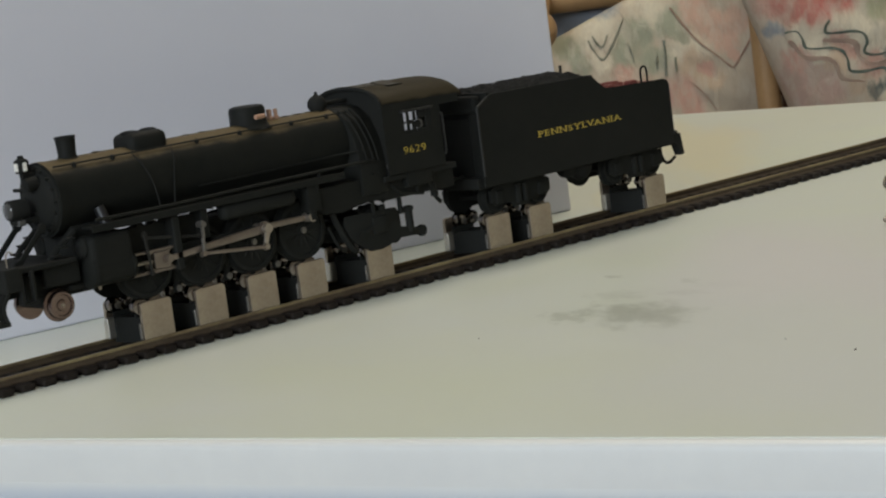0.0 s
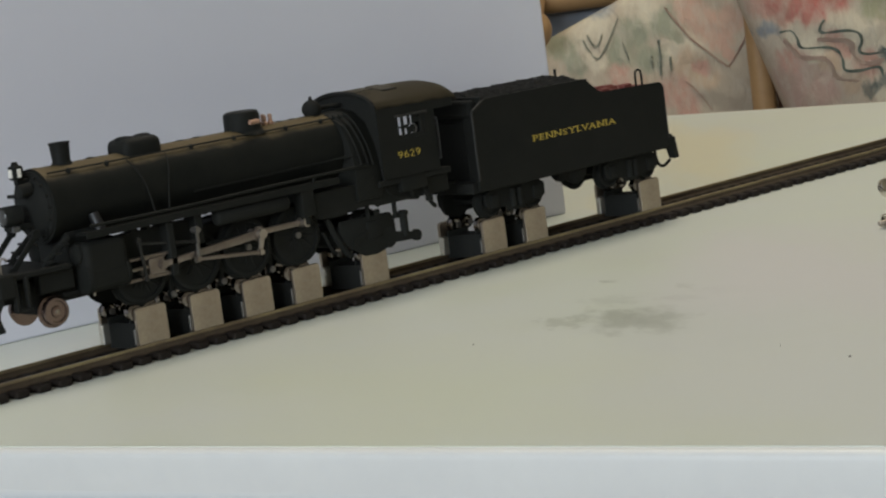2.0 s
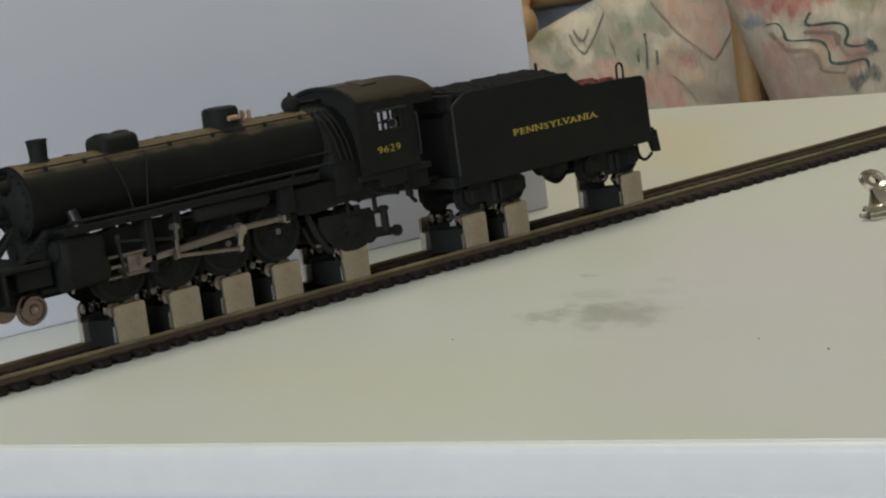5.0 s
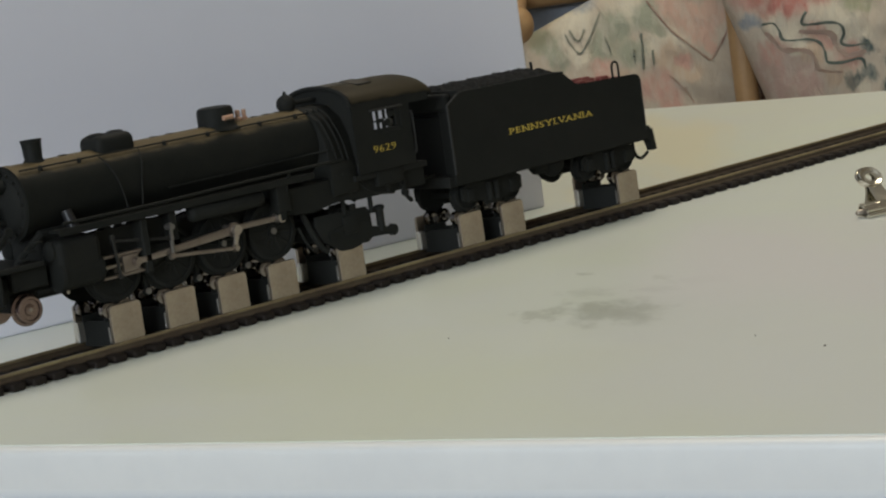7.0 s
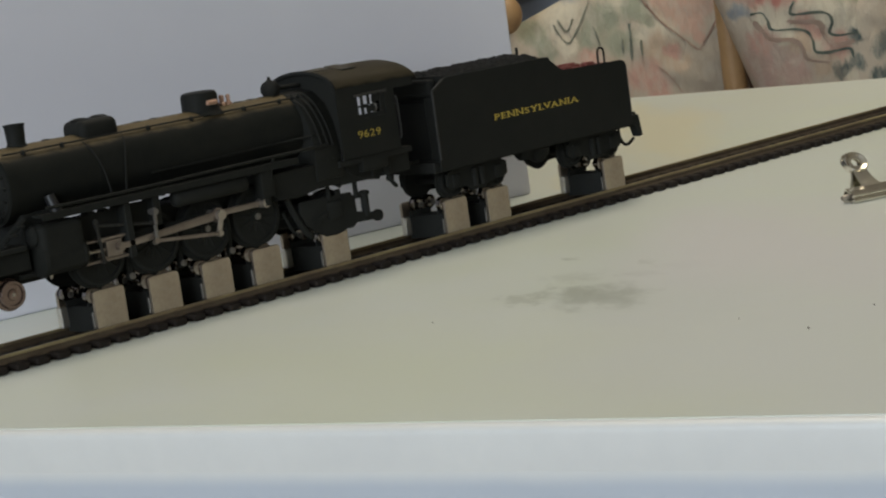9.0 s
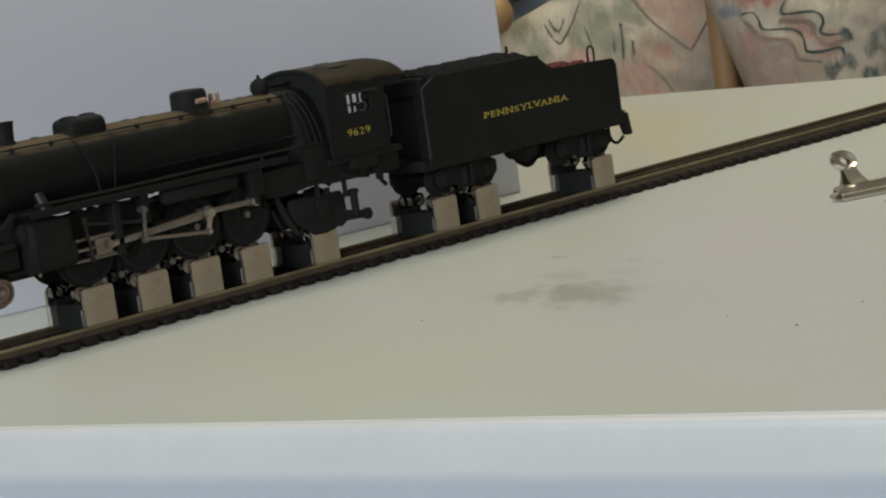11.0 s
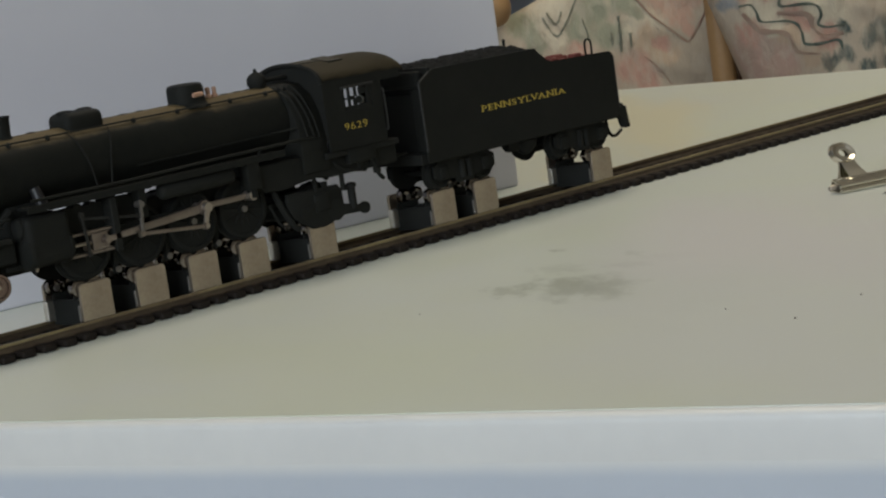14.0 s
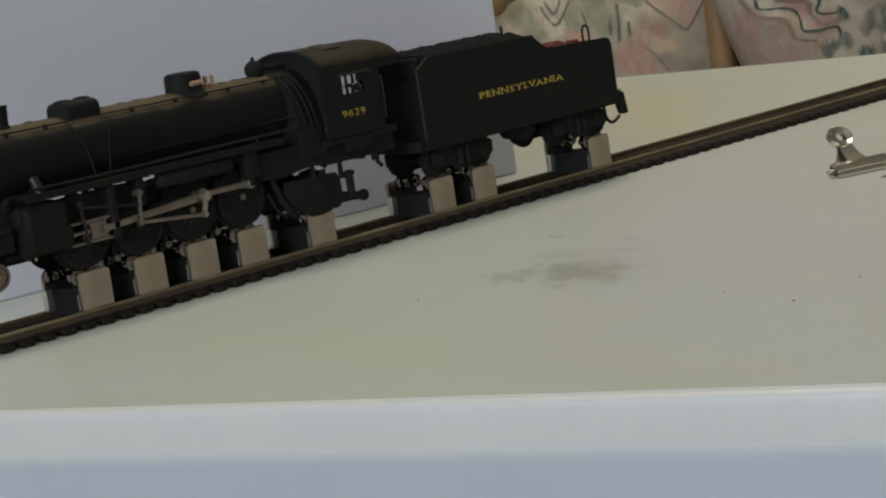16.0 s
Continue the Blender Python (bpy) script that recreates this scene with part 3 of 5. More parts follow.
settee()
PINK_PRINT = mat("pink_print", (0.47, 0.31, 0.25), 0.85, other=(0.55, 0.42, 0.33), scale=70, amount=1.0)
ROSE_PRINT = mat("rose_print", (0.61, 0.45, 0.385), 0.85, other=(0.64, 0.53, 0.43), scale=60, amount=1.0)
PALE_PRINT = mat("pale_green_print", (0.27, 0.305, 0.26), 0.85, other=(0.42, 0.42, 0.33), scale=70, amount=1.0)
cushion("floral_cushion", "sage, cream and pink floral cushion leaning on the settee", FABRIC_A, 255.4, 629, 200, 32, 21.7, 62, [([(138.7, 785.2), (142.5, 777.2), (146.2, 776.7), (150.3, 784.6)], 0.9), ([(135.1, 781.9), (138.3, 774.0), (144.0, 766.3), (149.2, 770.7), (157.2, 782.8), (164.4, 795.9)], 0.8), ([(193.4, 775.2), (192.9, 762.2), (191.7, 747.3)], 1.3), ([(200.5, 761.2), (200.2, 749.9)], 1.2), ([(186.2, 764.9), (185.9, 753.7)], 0.9), ([(165.0, 777.1), (167.7, 767.4), (168.3, 761.6)], 0.6)], PALE_PRINT,
        [([(201.5, 799.5), (216.6, 775.0), (230.1, 761.1), (243.7, 747.7)], 0.9), ([(260.8, 769.3), (252.2, 756.3), (244.6, 747.5)], 0.9), ([(209.0, 741.3), (219.1, 730.5), (227.9, 716.1)], 0.6)], PINK_PRINT)
cushion("floral_cushion", "rose and cream cushion with dark green zigzag print", FABRIC_B, 488, 712, 200, 50, 17.6, -5, [([(276.9, 772.3), (285.1, 772.5), (288.9, 766.6), (291.7, 759.1), (308.7, 757.4), (316.4, 754.1), (319.4, 747.4), (320.3, 739.2), (330.1, 737.4), (344.6, 738.4), (347.1, 731.2)], 1.15), ([(309.1, 778.3), (305.8, 773.4), (307.2, 768.7), (324.2, 768.3), (332.0, 765.5), (334.1, 759.0), (331.6, 752.1), (338.4, 748.9), (352.1, 750.0)], 1.3)], PRINT,
        [([(303.0, 764.0), (312.0, 762.5), (325.0, 760.0), (327.5, 751.0), (335.0, 742.5), (349.0, 743.5)], 2.2), ([(279.0, 766.5), (284.0, 760.0), (290.0, 752.0), (304.0, 750.0), (311.0, 744.0), (314.0, 734.0), (330.0, 730.0)], 2.0)], ROSE_PRINT)


# ---- track ----
TIE_STEP, TIE_FIRST = 6.8, -53.7 - 6.8 * 7 - 2.0


def track():
    t = thing("model_track", "model railway track, brass-toned rails on dark brown ties", "track", pose(0, 0, TOP))
    x0, x1 = -101, 560
    for s in (-1, 1):
        c = s * 8.7
        head = [(c - 0.3, 3.6), (c + 0.3, 3.6), (c + 0.45, 3.8), (c + 0.45, 4.4), (c + 0.35, 4.5), (c - 0.35, 4.5), (c - 0.45, 4.4), (c - 0.45, 3.8)]
        rl = part("rail", section(nb(), head, x0, x1), BRASS, t, "tarnished brass-toned rail")
        web = [(c - 1.0, 2.0), (c + 1.0, 2.0), (c + 0.9, 2.3), (c + 0.35, 2.6), (c + 0.27, 3.598), (c - 0.27, 3.598), (c - 0.35, 2.6), (c - 0.9, 2.3)]
        part("rail_web", section(nb(), web, x0, x1), RAIL_WEB, rl, "brown rail web, shade painted in")
        part("tie_strip", box(nb(), x0, x1, c - 2.4, c + 2.4, 0.2, 1.8), TIE, t)
    bm = box(nb(), -2.2, 2.2, -15, 15, 0, 2.2, 0.7, 2)
    for s in (-1, 1):
        box(bm, -1.3, 1.3, s * 8.7 - 2.0, s * 8.7 - 1.05, 1.9, 2.2)
        box(bm, -1.3, 1.3, s * 8.7 + 1.05, s * 8.7 + 2.0, 1.9, 2.2)
    first = part("tie", bm, TIE, t)
    first.location = (TIE_FIRST / 1000, 0, 0)
    rng = random.Random(4)
    n = 1
    while TIE_FIRST + n * TIE_STEP < x1 - 3:
        o = bpy.data.objects.new("tie", first.data)
        scene.collection.objects.link(o)
        o.parent = t
        o.location = ((TIE_FIRST + n * TIE_STEP + rng.uniform(-0.15, 0.15)) / 1000, rng.uniform(-0.0002, 0.0002), 0)
        n += 1


track()


# ---- roller stands under the wheels ----
def roller_stand(axle, shift, far_shift, half):
    """Two plated blocks on the rails, joined by a black body, with two small rollers on each side."""
    s = thing("roller_stand", "nickel-plated roller block with black body, standing on the rails", "roller stand", pose(axle / 1000, 0, RAIL), group="roller stands")
    for side, dx in ((-1, shift), (1, far_shift)):
        y0, y1 = sorted((side * 9.0, side * 7.9))
        pts = []
        for cx, cz, a0 in ((half - 1.1, 9.9, 0), (-half + 1.1, 9.9, 90)):
            for k in range(5):
                a = radians(a0 + k * 22.5)
                pts.append((dx + cx + 1.1 * math.cos(a), cz + 1.1 * math.sin(a)))
        pts += [(dx - half, 0.0), (dx + half, 0.0)]
        plate = part("block", prism(nb(), pts, y0, y1, 0.18), PLATE, s, "dull nickel-plated block")
        if side < 0:
            for k, (mx, mz, mw) in enumerate(((-1.7, 6.4, 0.3), (-0.6, 6.15, 0.2), (0.5, 6.3, 0.25), (1.5, 6.0, 0.3))):
                part("stamped_mark", box(nb(), dx + mx - mw, dx + mx + mw, -9.04, -8.99, mz, mz + 0.5 - 0.08 * k, 0.01, 1), STEEL, plate, "small bright stamped bar")
        y2, y3 = sorted((side * 7.9, side * (5.6 if side > 0 else 7.3)))
        reach = 1.3 if side > 0 else 0.6
        part("lower_block", box(nb(), dx - half - reach, dx + half + 0.6, y2, y3, 0.0, 6.2 if side > 0 else 5.0, 0.45, 3), NICKEL if side > 0 else DULL_STEEL, s, "bright nickel lower block" if side > 0 else "dull steel lower block")
        for x in (-2.75, 2.75):
            rl = part("roller", done(lathe(nb(), [(0, 1.3), (0.05, 2.1), (0.25, 2.35), (1.7, 2.35), (1.8, 2.0), (2.0, 2.0), (2.1, 2.5), (2.45, 2.5), (2.6, 2.2), (2.6, 1.3)], (x, side * 5.2, 9.8), (0, side, 0), 20)), CHROME, s, "bright steel roller")
            part("pin", done(lathe(nb(), [(0, 1.0), (0.5, 1.0), (0.6, 0.85), (0.6, 0.5), (0.2, 0.45)], (x, side * 4.3, 9.6), (0, -side, 0), 16)), DULL_STEEL, rl, "grey ring-ended pin")
        y4, y5 = sorted((side * 4.2, side * 5.0))
        part("bracket", box(nb(), dx - half + 0.4, dx + half - 0.4, y4, y5, 6.0, 8.2, 0.35), PLASTIC, s, "black roller bracket")
    bm = nb()
    A = [(shift - half + 1, -6.2), (shift + half - 1, -6.2), (far_shift + half - 1, 6.2), (far_shift - half + 1, 6.2)]
    lo, hi = [bm.verts.new((x, y, -1.2)) for x, y in A], [bm.verts.new((x, y, 6.4)) for x, y in A]
    bm.faces.new(lo), bm.faces.new(hi)
    for i in range(4):
        bm.faces.new((lo[i], lo[(i + 1) % 4], hi[(i + 1) % 4], hi[i]))
    part("body", bm, PLASTIC, s, "black plastic body")


DRIVERS = (-2.0, 17.4, 36.8, 56.1)
TRAIL, TENDER_AXLES = 85.6, (138.8, 158.7, 197.4, 216.9)
for axle, centre, far in zip(DRIVERS, (-0.2, 19.5, 39.0, 58.4), (-1.5, 18.0, 37.6, 57.4)):
    roller_stand(axle, centre - axle, far - axle, 5.4)
roller_stand(TRAIL, 86.4 - TRAIL, 83.6 - TRAIL, 5.2)
for axle, centre, far in zip(TENDER_AXLES, (139.8, 159.6, 0, 218.6), (135.7, 158.4, 0, 213.8)):
    if centre:
        roller_stand(axle, centre - axle, far - axle, 5.2)


# ---- locomotive ----
def spoked_wheel(parent, x, y, z, r, side, angle, crank):
    w = new("driving_wheel")
    w.empty_display_size = 0.005
    w.parent = parent
    w.location = (x / 1000, y / 1000, z / 1000)
    part("tyre", done(lathe(nb(), [(-1.6, r - 1.5), (-1.6, r + 0.7), (-1.0, r + 0.75), (-0.7, r + 0.05), (1.3, r - 0.1), (1.5, r - 0.4), (1.5, r - 1.5), (0, r - 1.6)], (0, 0, 0), (0, side, 0), 48)), WHEEL, w)
    bm = nb()
    for k in range(12):
        a = radians(angle + 30 * k + 15)
        rod(bm, (1.5 * math.cos(a), side * 0.4, 1.5 * math.sin(a)), ((r - 1.2) * math.cos(a), side * 0.4, (r - 1.2) * math.sin(a)), 0.75, 0.55, 6)
    part("spokes", bm, WHEEL, w)
    bm = nb()
    rod(bm, (0, -0.5, 0), (0, side * 1.7, 0), 2.0, 1.8, 20)
    a = radians(angle)
    rod(bm, (crank * math.cos(a), 0, crank * math.sin(a)), (crank * math.cos(a), side * 1.9, crank * math.sin(a)), 1.5, 1.4, 16)
    pts = []
    for k in range(9):
        b = a + math.pi - 0.9 + 1.8 * k / 8
        pts.append(((r - 1.3) * math.cos(b), (r - 1.3) * math.sin(b)))
    prism(bm, pts, min(0, side * 1.0), max(0, side * 1.0))
    part("hub", done(bm), WHEEL, w)
    part("web", done(rod(nb(), (0, -side * 0.9, 0), (0, side * 0.75, 0), r - 1.4, r - 1.4, 40)), WHEEL, w)
    part("axle_end", done(rod(nb(), (0, side * 1.6, 0), (0, side * 2.2, 0), 1.0, 0.95, 16)), DULL_STEEL, w, "dull steel axle end")


def small_wheel(parent, x, side, z, r, material=None):
    w = part("wheel", done(lathe(nb(), [(-1.4, r + 0.75), (-0.9, r + 0.7), (-0.6, r), (1.3, r - 0.1), (1.45, r - 0.3), (1.45, r - 0.9), (0.9, r - 1.1), (0.9, 1.7), (1.3, 1.5), (1.4, 0.9)], (x, side * 8.6, z), (0, side, 0), 40), 25), material or TYRE, parent, "" if material else "brown turned metal wheel")
    part("axle_end", done(rod(nb(), (x, side * 9.9, z), (x, side * 10.4, z), 0.7, 0.5, 12)), STEEL, w)
    return w


def bar(bm, a, b, w0, w1, y0, y1):
    """A flat rod with round eyes between two pins in x and z."""
    a, b = Vector((a[0], 0, a[1])), Vector((b[0], 0, b[1]))
    d = (b - a).normalized()
    n = Vector((-d.z, 0, d.x))
    pts = [a + n * w0, b + n * w1, b - n * w1, a - n * w0]
    prism(bm, [(p.x, p.z) for p in pts], y0, y1, 0.12)
    rod(bm, (a.x, y0 - 0.05, a.z), (a.x, y1 + 0.05, a.z), w0 * 1.7, w0 * 1.7, 18)
    rod(bm, (b.x, y0 - 0.05, b.z), (b.x, y1 + 0.05, b.z), w1 * 1.7, w1 * 1.7, 18)


SERIFS = {"P": ((0.1, 0), (0.1, 1)), "E": ((0.1, 0), (0.1, 1)), "N": ((0.1, 0), (0.06, 1), (0.92, 1)), "Y": ((0.5, 0), (0.1, 1), (0.9, 1)), "L": ((0.14, 0), (0.14, 1)), "V": ((0.1, 1), (0.9, 1)), "A": ((0.08, 0), (0.92, 0)), "I": ((0.5, 0), (0.5, 1))}


def text_mesh(name, body, size, material, parent, x, y, z, width, label, stretch=1.0, gap=0.16, serif=0.0):
    """Letters of the built-in font set one by one, with slab serifs on their stems."""
    verts, faces, pen = [], [], 0.0
    for ch in body:
        cu = bpy.data.curves.new(name, "FONT")
        cu.body, cu.size, cu.extrude, cu.offset = ch, 1.0, 0.01, 0.004 if serif else -0.012
        ob = new("lettering_source", cu)
        bpy.context.view_layer.update()
        me = bpy.data.meshes.new_from_object(ob.evaluated_get(bpy.context.evaluated_depsgraph_get()))
        bpy.data.objects.remove(ob)
        xs = [v.co.x for v in me.vertices]
        lo, w, at = min(xs), (max(xs) - min(xs)) * stretch, len(verts)
        verts += [(pen + (v.co.x - lo) * stretch, v.co.y, v.co.z) for v in me.vertices]
        faces += [tuple(at + k for k in p.vertices) for p in me.polygons]
        bpy.data.meshes.remove(me)
        for fx, top in SERIFS.get(ch, ()) if serif else ():
            cx, half, z0 = pen + fx * w, serif, 0.66 if top else 0.0
            at = len(verts)
            verts += [(cx + a * half, z0 + b * 0.085, 0.012 * d) for d in (-1, 1) for a, b in ((-1, 0), (1, 0), (1, 1), (-1, 1))]
            faces += [tuple(at + k for k in f) for f in ((0, 1, 2, 3), (4, 5, 6, 7), (0, 1, 5, 4), (2, 3, 7, 6), (1, 2, 6, 5), (0, 3, 7, 4))]
        pen += w + gap - (0.13 if ch in "LV" else 0.0)
    xs, ys = [v[0] for v in verts], [v[1] for v in verts]
    sx, sy, x_min, y_min = width / (max(xs) - min(xs)), size / (max(ys) - min(ys)), min(xs), min(ys)
    me = bpy.data.meshes.new(name)
    me.from_pydata([((x + (a - x_min) * sx) / 1000, (y - d * 4) / 1000, (z + (b - y_min) * sy) / 1000) for a, b, d in verts], [], faces)
    me.materials.append(material)
    o = new(name, me)
    o.parent = parent
    o["label"] = label
    return o


CZ, CR = 44.8, 10.8     # boiler axis height and radius
WHEEL_Z = 21.06


def locomotive():
    L = thing("model_locomotive", "black model steam locomotive with silver rods, standing on roller blocks", "locomotive", pose(0, 0, RAIL))
    # boiler with its bands
    prof = [(0, CR - 0.9), (0.2, CR + 0.1), (2.4, CR + 0.1), (2.4, CR - 0.1), (30, CR - 0.1), (30, CR), (114, CR)]
    boiler = part("boiler", done(lathe(nb(), prof, (-27.6, 0, CZ), (1, 0, 0), 64), 30), DUSTY_LIT, L, "dusty black boiler jacket, top light painted tan")
    for y in (-6.8, 6.8):
        z = CZ + math.sqrt(CR ** 2 - 46.2) + 0.9
        rail = part("handrail", done(pipe(nb(), [(-26, y, z), (10, y, z), (50, y, z), (84, y, z)], 0.28, 6)), SOOT, boiler)
        for x in (-19, -6, 24, 40, 60, 74):
            part("stanchion", rod(nb(), (x, y * 0.93, z - 1.0), (x, y, z + 0.3), 0.75, 0.6, 8), SOOT, rail)
    # smokebox front
    front = part("smokebox_door", done(lathe(nb(), [(0, CR - 0.6), (0.6, CR - 0.9), (0.7, CR - 2.4), (1.0, CR - 2.6), (1.9, CR - 4), (2.6, 4), (2.9, 0.6)], (-27.4, 0, CZ), (-1, 0, 0), 48), 30), SOOT, L, "round black smokebox door")
    for k in range(16):
        a = 2 * math.pi * k / 16
        rod_bm = rod(nb(), (-28.0, 9.0 * math.cos(a), CZ + 9.0 * math.sin(a)), (-28.9, 9.0 * math.cos(a), CZ + 9.0 * math.sin(a)), 0.5, 0.4, 8)
        part("bolt", rod_bm, SOOT, front)
    bm = nb()
    for z in (CZ + 3.4, CZ - 3.4):
        box(bm, -30.4, -29.6, -1, 9.4, z - 0.5, z + 0.5, 0.1, 1)
    part("hinge", bm, SOOT, front)
    # round lamp in the middle of the door, with its bracket
    lamp = part("headlight", done(lathe(nb(), [(0, 2.2), (0.4, 2.9), (5.4, 3.0), (5.8, 2.7), (5.8, 2.2)], (-32.6, 0, CZ - 1.2), (-1, 0, 0), 28)), SOOT, L, "black cylindrical headlight")
    part("lens", done(lathe(nb(), [(0, 2.4), (0.3, 2.2), (0.6, 1.2), (0.65, 0.2)], (-38.3, 0, CZ - 1.2), (-1, 0, 0), 24)), DULL_GLASS, lamp, "clear lamp glass")
    part("bracket", box(nb(), -37.4, -29.6, -1.8, 1.8, CZ - 5.4, CZ - 3.9, 0.3), SOOT, lamp)
    part("number_box", box(nb(), -37.0, -34.8, -3.0, -0.4, CZ - 5.7, CZ - 4.0, 0.3), DULL_GLASS, lamp)
    # lamp on top of the smokebox front and the small cylinder under it
    mk = part("marker_lamp", done(box(nb(), -33.5, -30.2, -2.0, 2.0, 53.2, 57.4, 0.9, 3)), BLACK, L, "small black lamp with white glass")
    bm = nb()
    box(bm, -34.0, -33.3, -0.9, 0.9, 54.0, 56.4, 0.3)
    box(bm, -32.7, -31.4, -2.3, -1.9, 54.0, 56.5, 0.2)
    part("glass", bm, LENS, mk, "white lamp glass")
    part("cap", done(rod(nb(), (-31.9, 0, 57.2), (-31.9, 0, 58.4), 1.2, 0.7, 14)), BLACK, mk)
    part("lamp_stand", box(nb(), -32.5, -27.5, -1, 1, 52.0, 53.3, 0.2), BLACK, L)
    part("generator", done(lathe(nb(), [(0, 1.0), (0.3, 1.9), (4.0, 1.9), (4.4, 1.2)], (-33.4, -2.2, 50.0), (1, 0, 0.1), 20)), SOOT, L)
    # chimney and domes
    chim = part("chimney", done(lathe(nb(), [(0, 4.3), (0.8, 3.3), (2.0, 2.6), (6.7, 2.9), (6.8, 3.1), (7.4, 3.1), (7.4, 2.5), (5, 2.4)], (-16.6, 0, 54.2), (0, 0, 1), 32)), BLACK, L, "short black chimney")
    bm = box(nb(), 1.8, 15.2, -5.6, 5.6, 52.0, 59.3, 2.5, 4)
    dome = part("sand_dome", done(bm, 50), BLACK, L, "long rounded black sand dome")
    bm = nb()
    for x in (5.2, 11.8):
        lathe(bm, [(0, 2.6), (0.6, 2.5), (0.9, 1.6), (1.0, 0.3)], (x, 0, 58.9), (0, 0, 1), 20)
    part("hatch", done(bm), BLACK, dome)
    for x, k in ((14.7, -3.5), (1.0, 2.6)):
        part("sand_pipe", pipe(nb(), [(x, -6.0, 53.5), (x + k * 0.4, -9.2, 50.5), (x + k, -11.1, 45), (x + 1.4 * k, -11.6, 38)], 0.3, 6), SOOT, dome)
    sd = part("steam_dome", done(lathe(nb(), [(0, 7.6), (0.9, 6.4), (2.0, 5.7), (6.2, 5.6), (7.1, 5.1), (7.4, 4.2), (7.5, 0.5)], (48.7, 0, 53.6), (0, 0, 1), 36), 35), BLACK, L, "round black steam dome")
    bm = nb()
    rod(bm, (46.0, -7.6, 57.6), (49.4, -7.4, 57.6), 0.75, 0.75, 14)
    part("whistle", done(bm), COPPER, sd, "copper-coloured whistle")
    for x, y in ((57.0, -1.2), (58.6, 1.4), (59.6, -0.8)):
        part("safety_valve", done(lathe(nb(), [(0, 1.1), (1.4, 1.0), (1.8, 0.6), (3.4, 0.7), (3.8, 0.5)], (x - 0.6, y, 54.8), (0, 0, 1), 12)), COPPER, sd, "copper-coloured safety valve")
    bell = part("bell", done(lathe(nb(), [(-2.9, 0.8), (-2.4, 2.2), (-0.8, 3.1), (0.8, 3.0), (2.0, 2.2), (2.7, 0.9), (3.0, 0.55), (3.7, 0.5), (3.9, 0.2)], (76.4, 0, 57.6), (0, 0, 1), 24)), SOOT, L, "black bell with a small knob")
    bm = nb()
    box(bm, 74.8, 78.0, -3, 3, 53.8, 55.4, 0.3)
    rod(bm, (79.5, 0, 57.3), (88, 0, 57.3), 0.7, 0.7, 8)
    part("yoke", bm, SOOT, bell)
    # small fittings along the boiler top
    for x in (-7, 25, 31, 36.5, 63, 68, 72.5):
        part("washout_plug", box(nb(), x - 1.0, x + 1.0, -1.0, 1.0, 55.0, 55.75 + 0.3 * noise.noise(Vector((x, 0, 0))), 0.2, 1), SOOT, boiler)
    # firebox and belly
    pts = [(-14.5, 27.5), (-14.8, 37.5), (-13.4, 45), (-10.2, 51.4), (-5.2, 55.0), (0, 55.9), (5.2, 55.0), (10.2, 51.4), (13.4, 45), (14.8, 37.5), (14.5, 27.5)]
    fb = part("firebox", done(section(nb(), pts, 78.5, 89, 0.4), 30), BLACK, L, "broad black firebox")
    for x in (80.5, 83.0, 85.0):
        part("pipe", pipe(nb(), [(x - 1.5, -6.4, 55.0), (x - 1.0, -10.8, 51.7), (x, -14.0, 45), (x + 0.8, -15.2, 38)], 0.35, 6), SOOT, fb)
    part("ash_pan", prism(nb(), [(60, 33), (90, 33), (90, 25.0), (84, 25.5), (78, 25.2), (73, 24.5), (69, 24.2), (63, 24.6), (60, 27)], -13.5, 13.5, 0.4), BLACK, fb)
    for x in (80.5, 83, 85.5):
        for z in (34, 38, 42):
            part("staybolt", rod(nb(), (x, -14.2, z), (x, -15.0, z), 0.35, 0.3, 6), BLACK, fb)
    # running boards
    for s in (-1, 1):
        rb = part("running_board", box(nb(), -22, 71, min(s * 10.2, s * 15.6), max(s * 10.2, s * 15.6), 35.6, 36.4, 0.15, 1), BLACK, L)
        part("edge_strip", box(nb(), -22, 71, min(s * 15.3, s * 15.75), max(s * 15.3, s * 15.75), 34.6, 36.7, 0.1, 1), BLACK, rb)
        part("air_tank", done(lathe(nb(), [(0, 1.4), (0.6, 2.2), (1.5, 2.5), (26, 2.5), (27, 2.2), (27.6, 1.4)], (24 if s < 0 else 42, s * 13.0, 32.2), (1, 0, 0), 24)), WHEEL, L, "long black air tank")
        for x in (-16, 20, 38, 54, 66):
            part("support", box(nb(), x - 0.5, x + 0.5, min(s * 9, s * 15), max(s * 9, s * 15), 34.2, 35.7), WHEEL, rb)
    bm = nb()
    pipe(bm, [(-20, -15.0, 38.0), (10, -15.0, 37.8), (40, -15.0, 38.2), (70, -15.2, 38.4), (84, -15.2, 38.4)], 0.5, 8)
    pipe(bm, [(20, -10.5, 41.0), (45, -10.5, 41.2), (70, -10.7, 41.6), (79, -14.2, 42.0)], 0.35, 8)
    pipe(bm, [(60, -14.2, 30), (60, -14.8, 34), (62, -14.8, 38)], 0.5, 8)
    part("pipe", bm, BLACK, boiler)
    bm = nb()
    box(bm, 56, 61, -15.0, -10.2, 26.5, 35.5, 0.5)
    rod(bm, (58.4, -12.7, 27), (58.4, -12.7, 24), 1.8, 1.6, 14)
    part("air_pump", done(bm), BLACK, L)
    pc = part("steam_pipe", done(rod(nb(), (-15.6, -10.6, 41), (-14.6, -12.4, 35), 1.5, 1.8, 16)), GLOSS, L, "glossy black steam pipe")
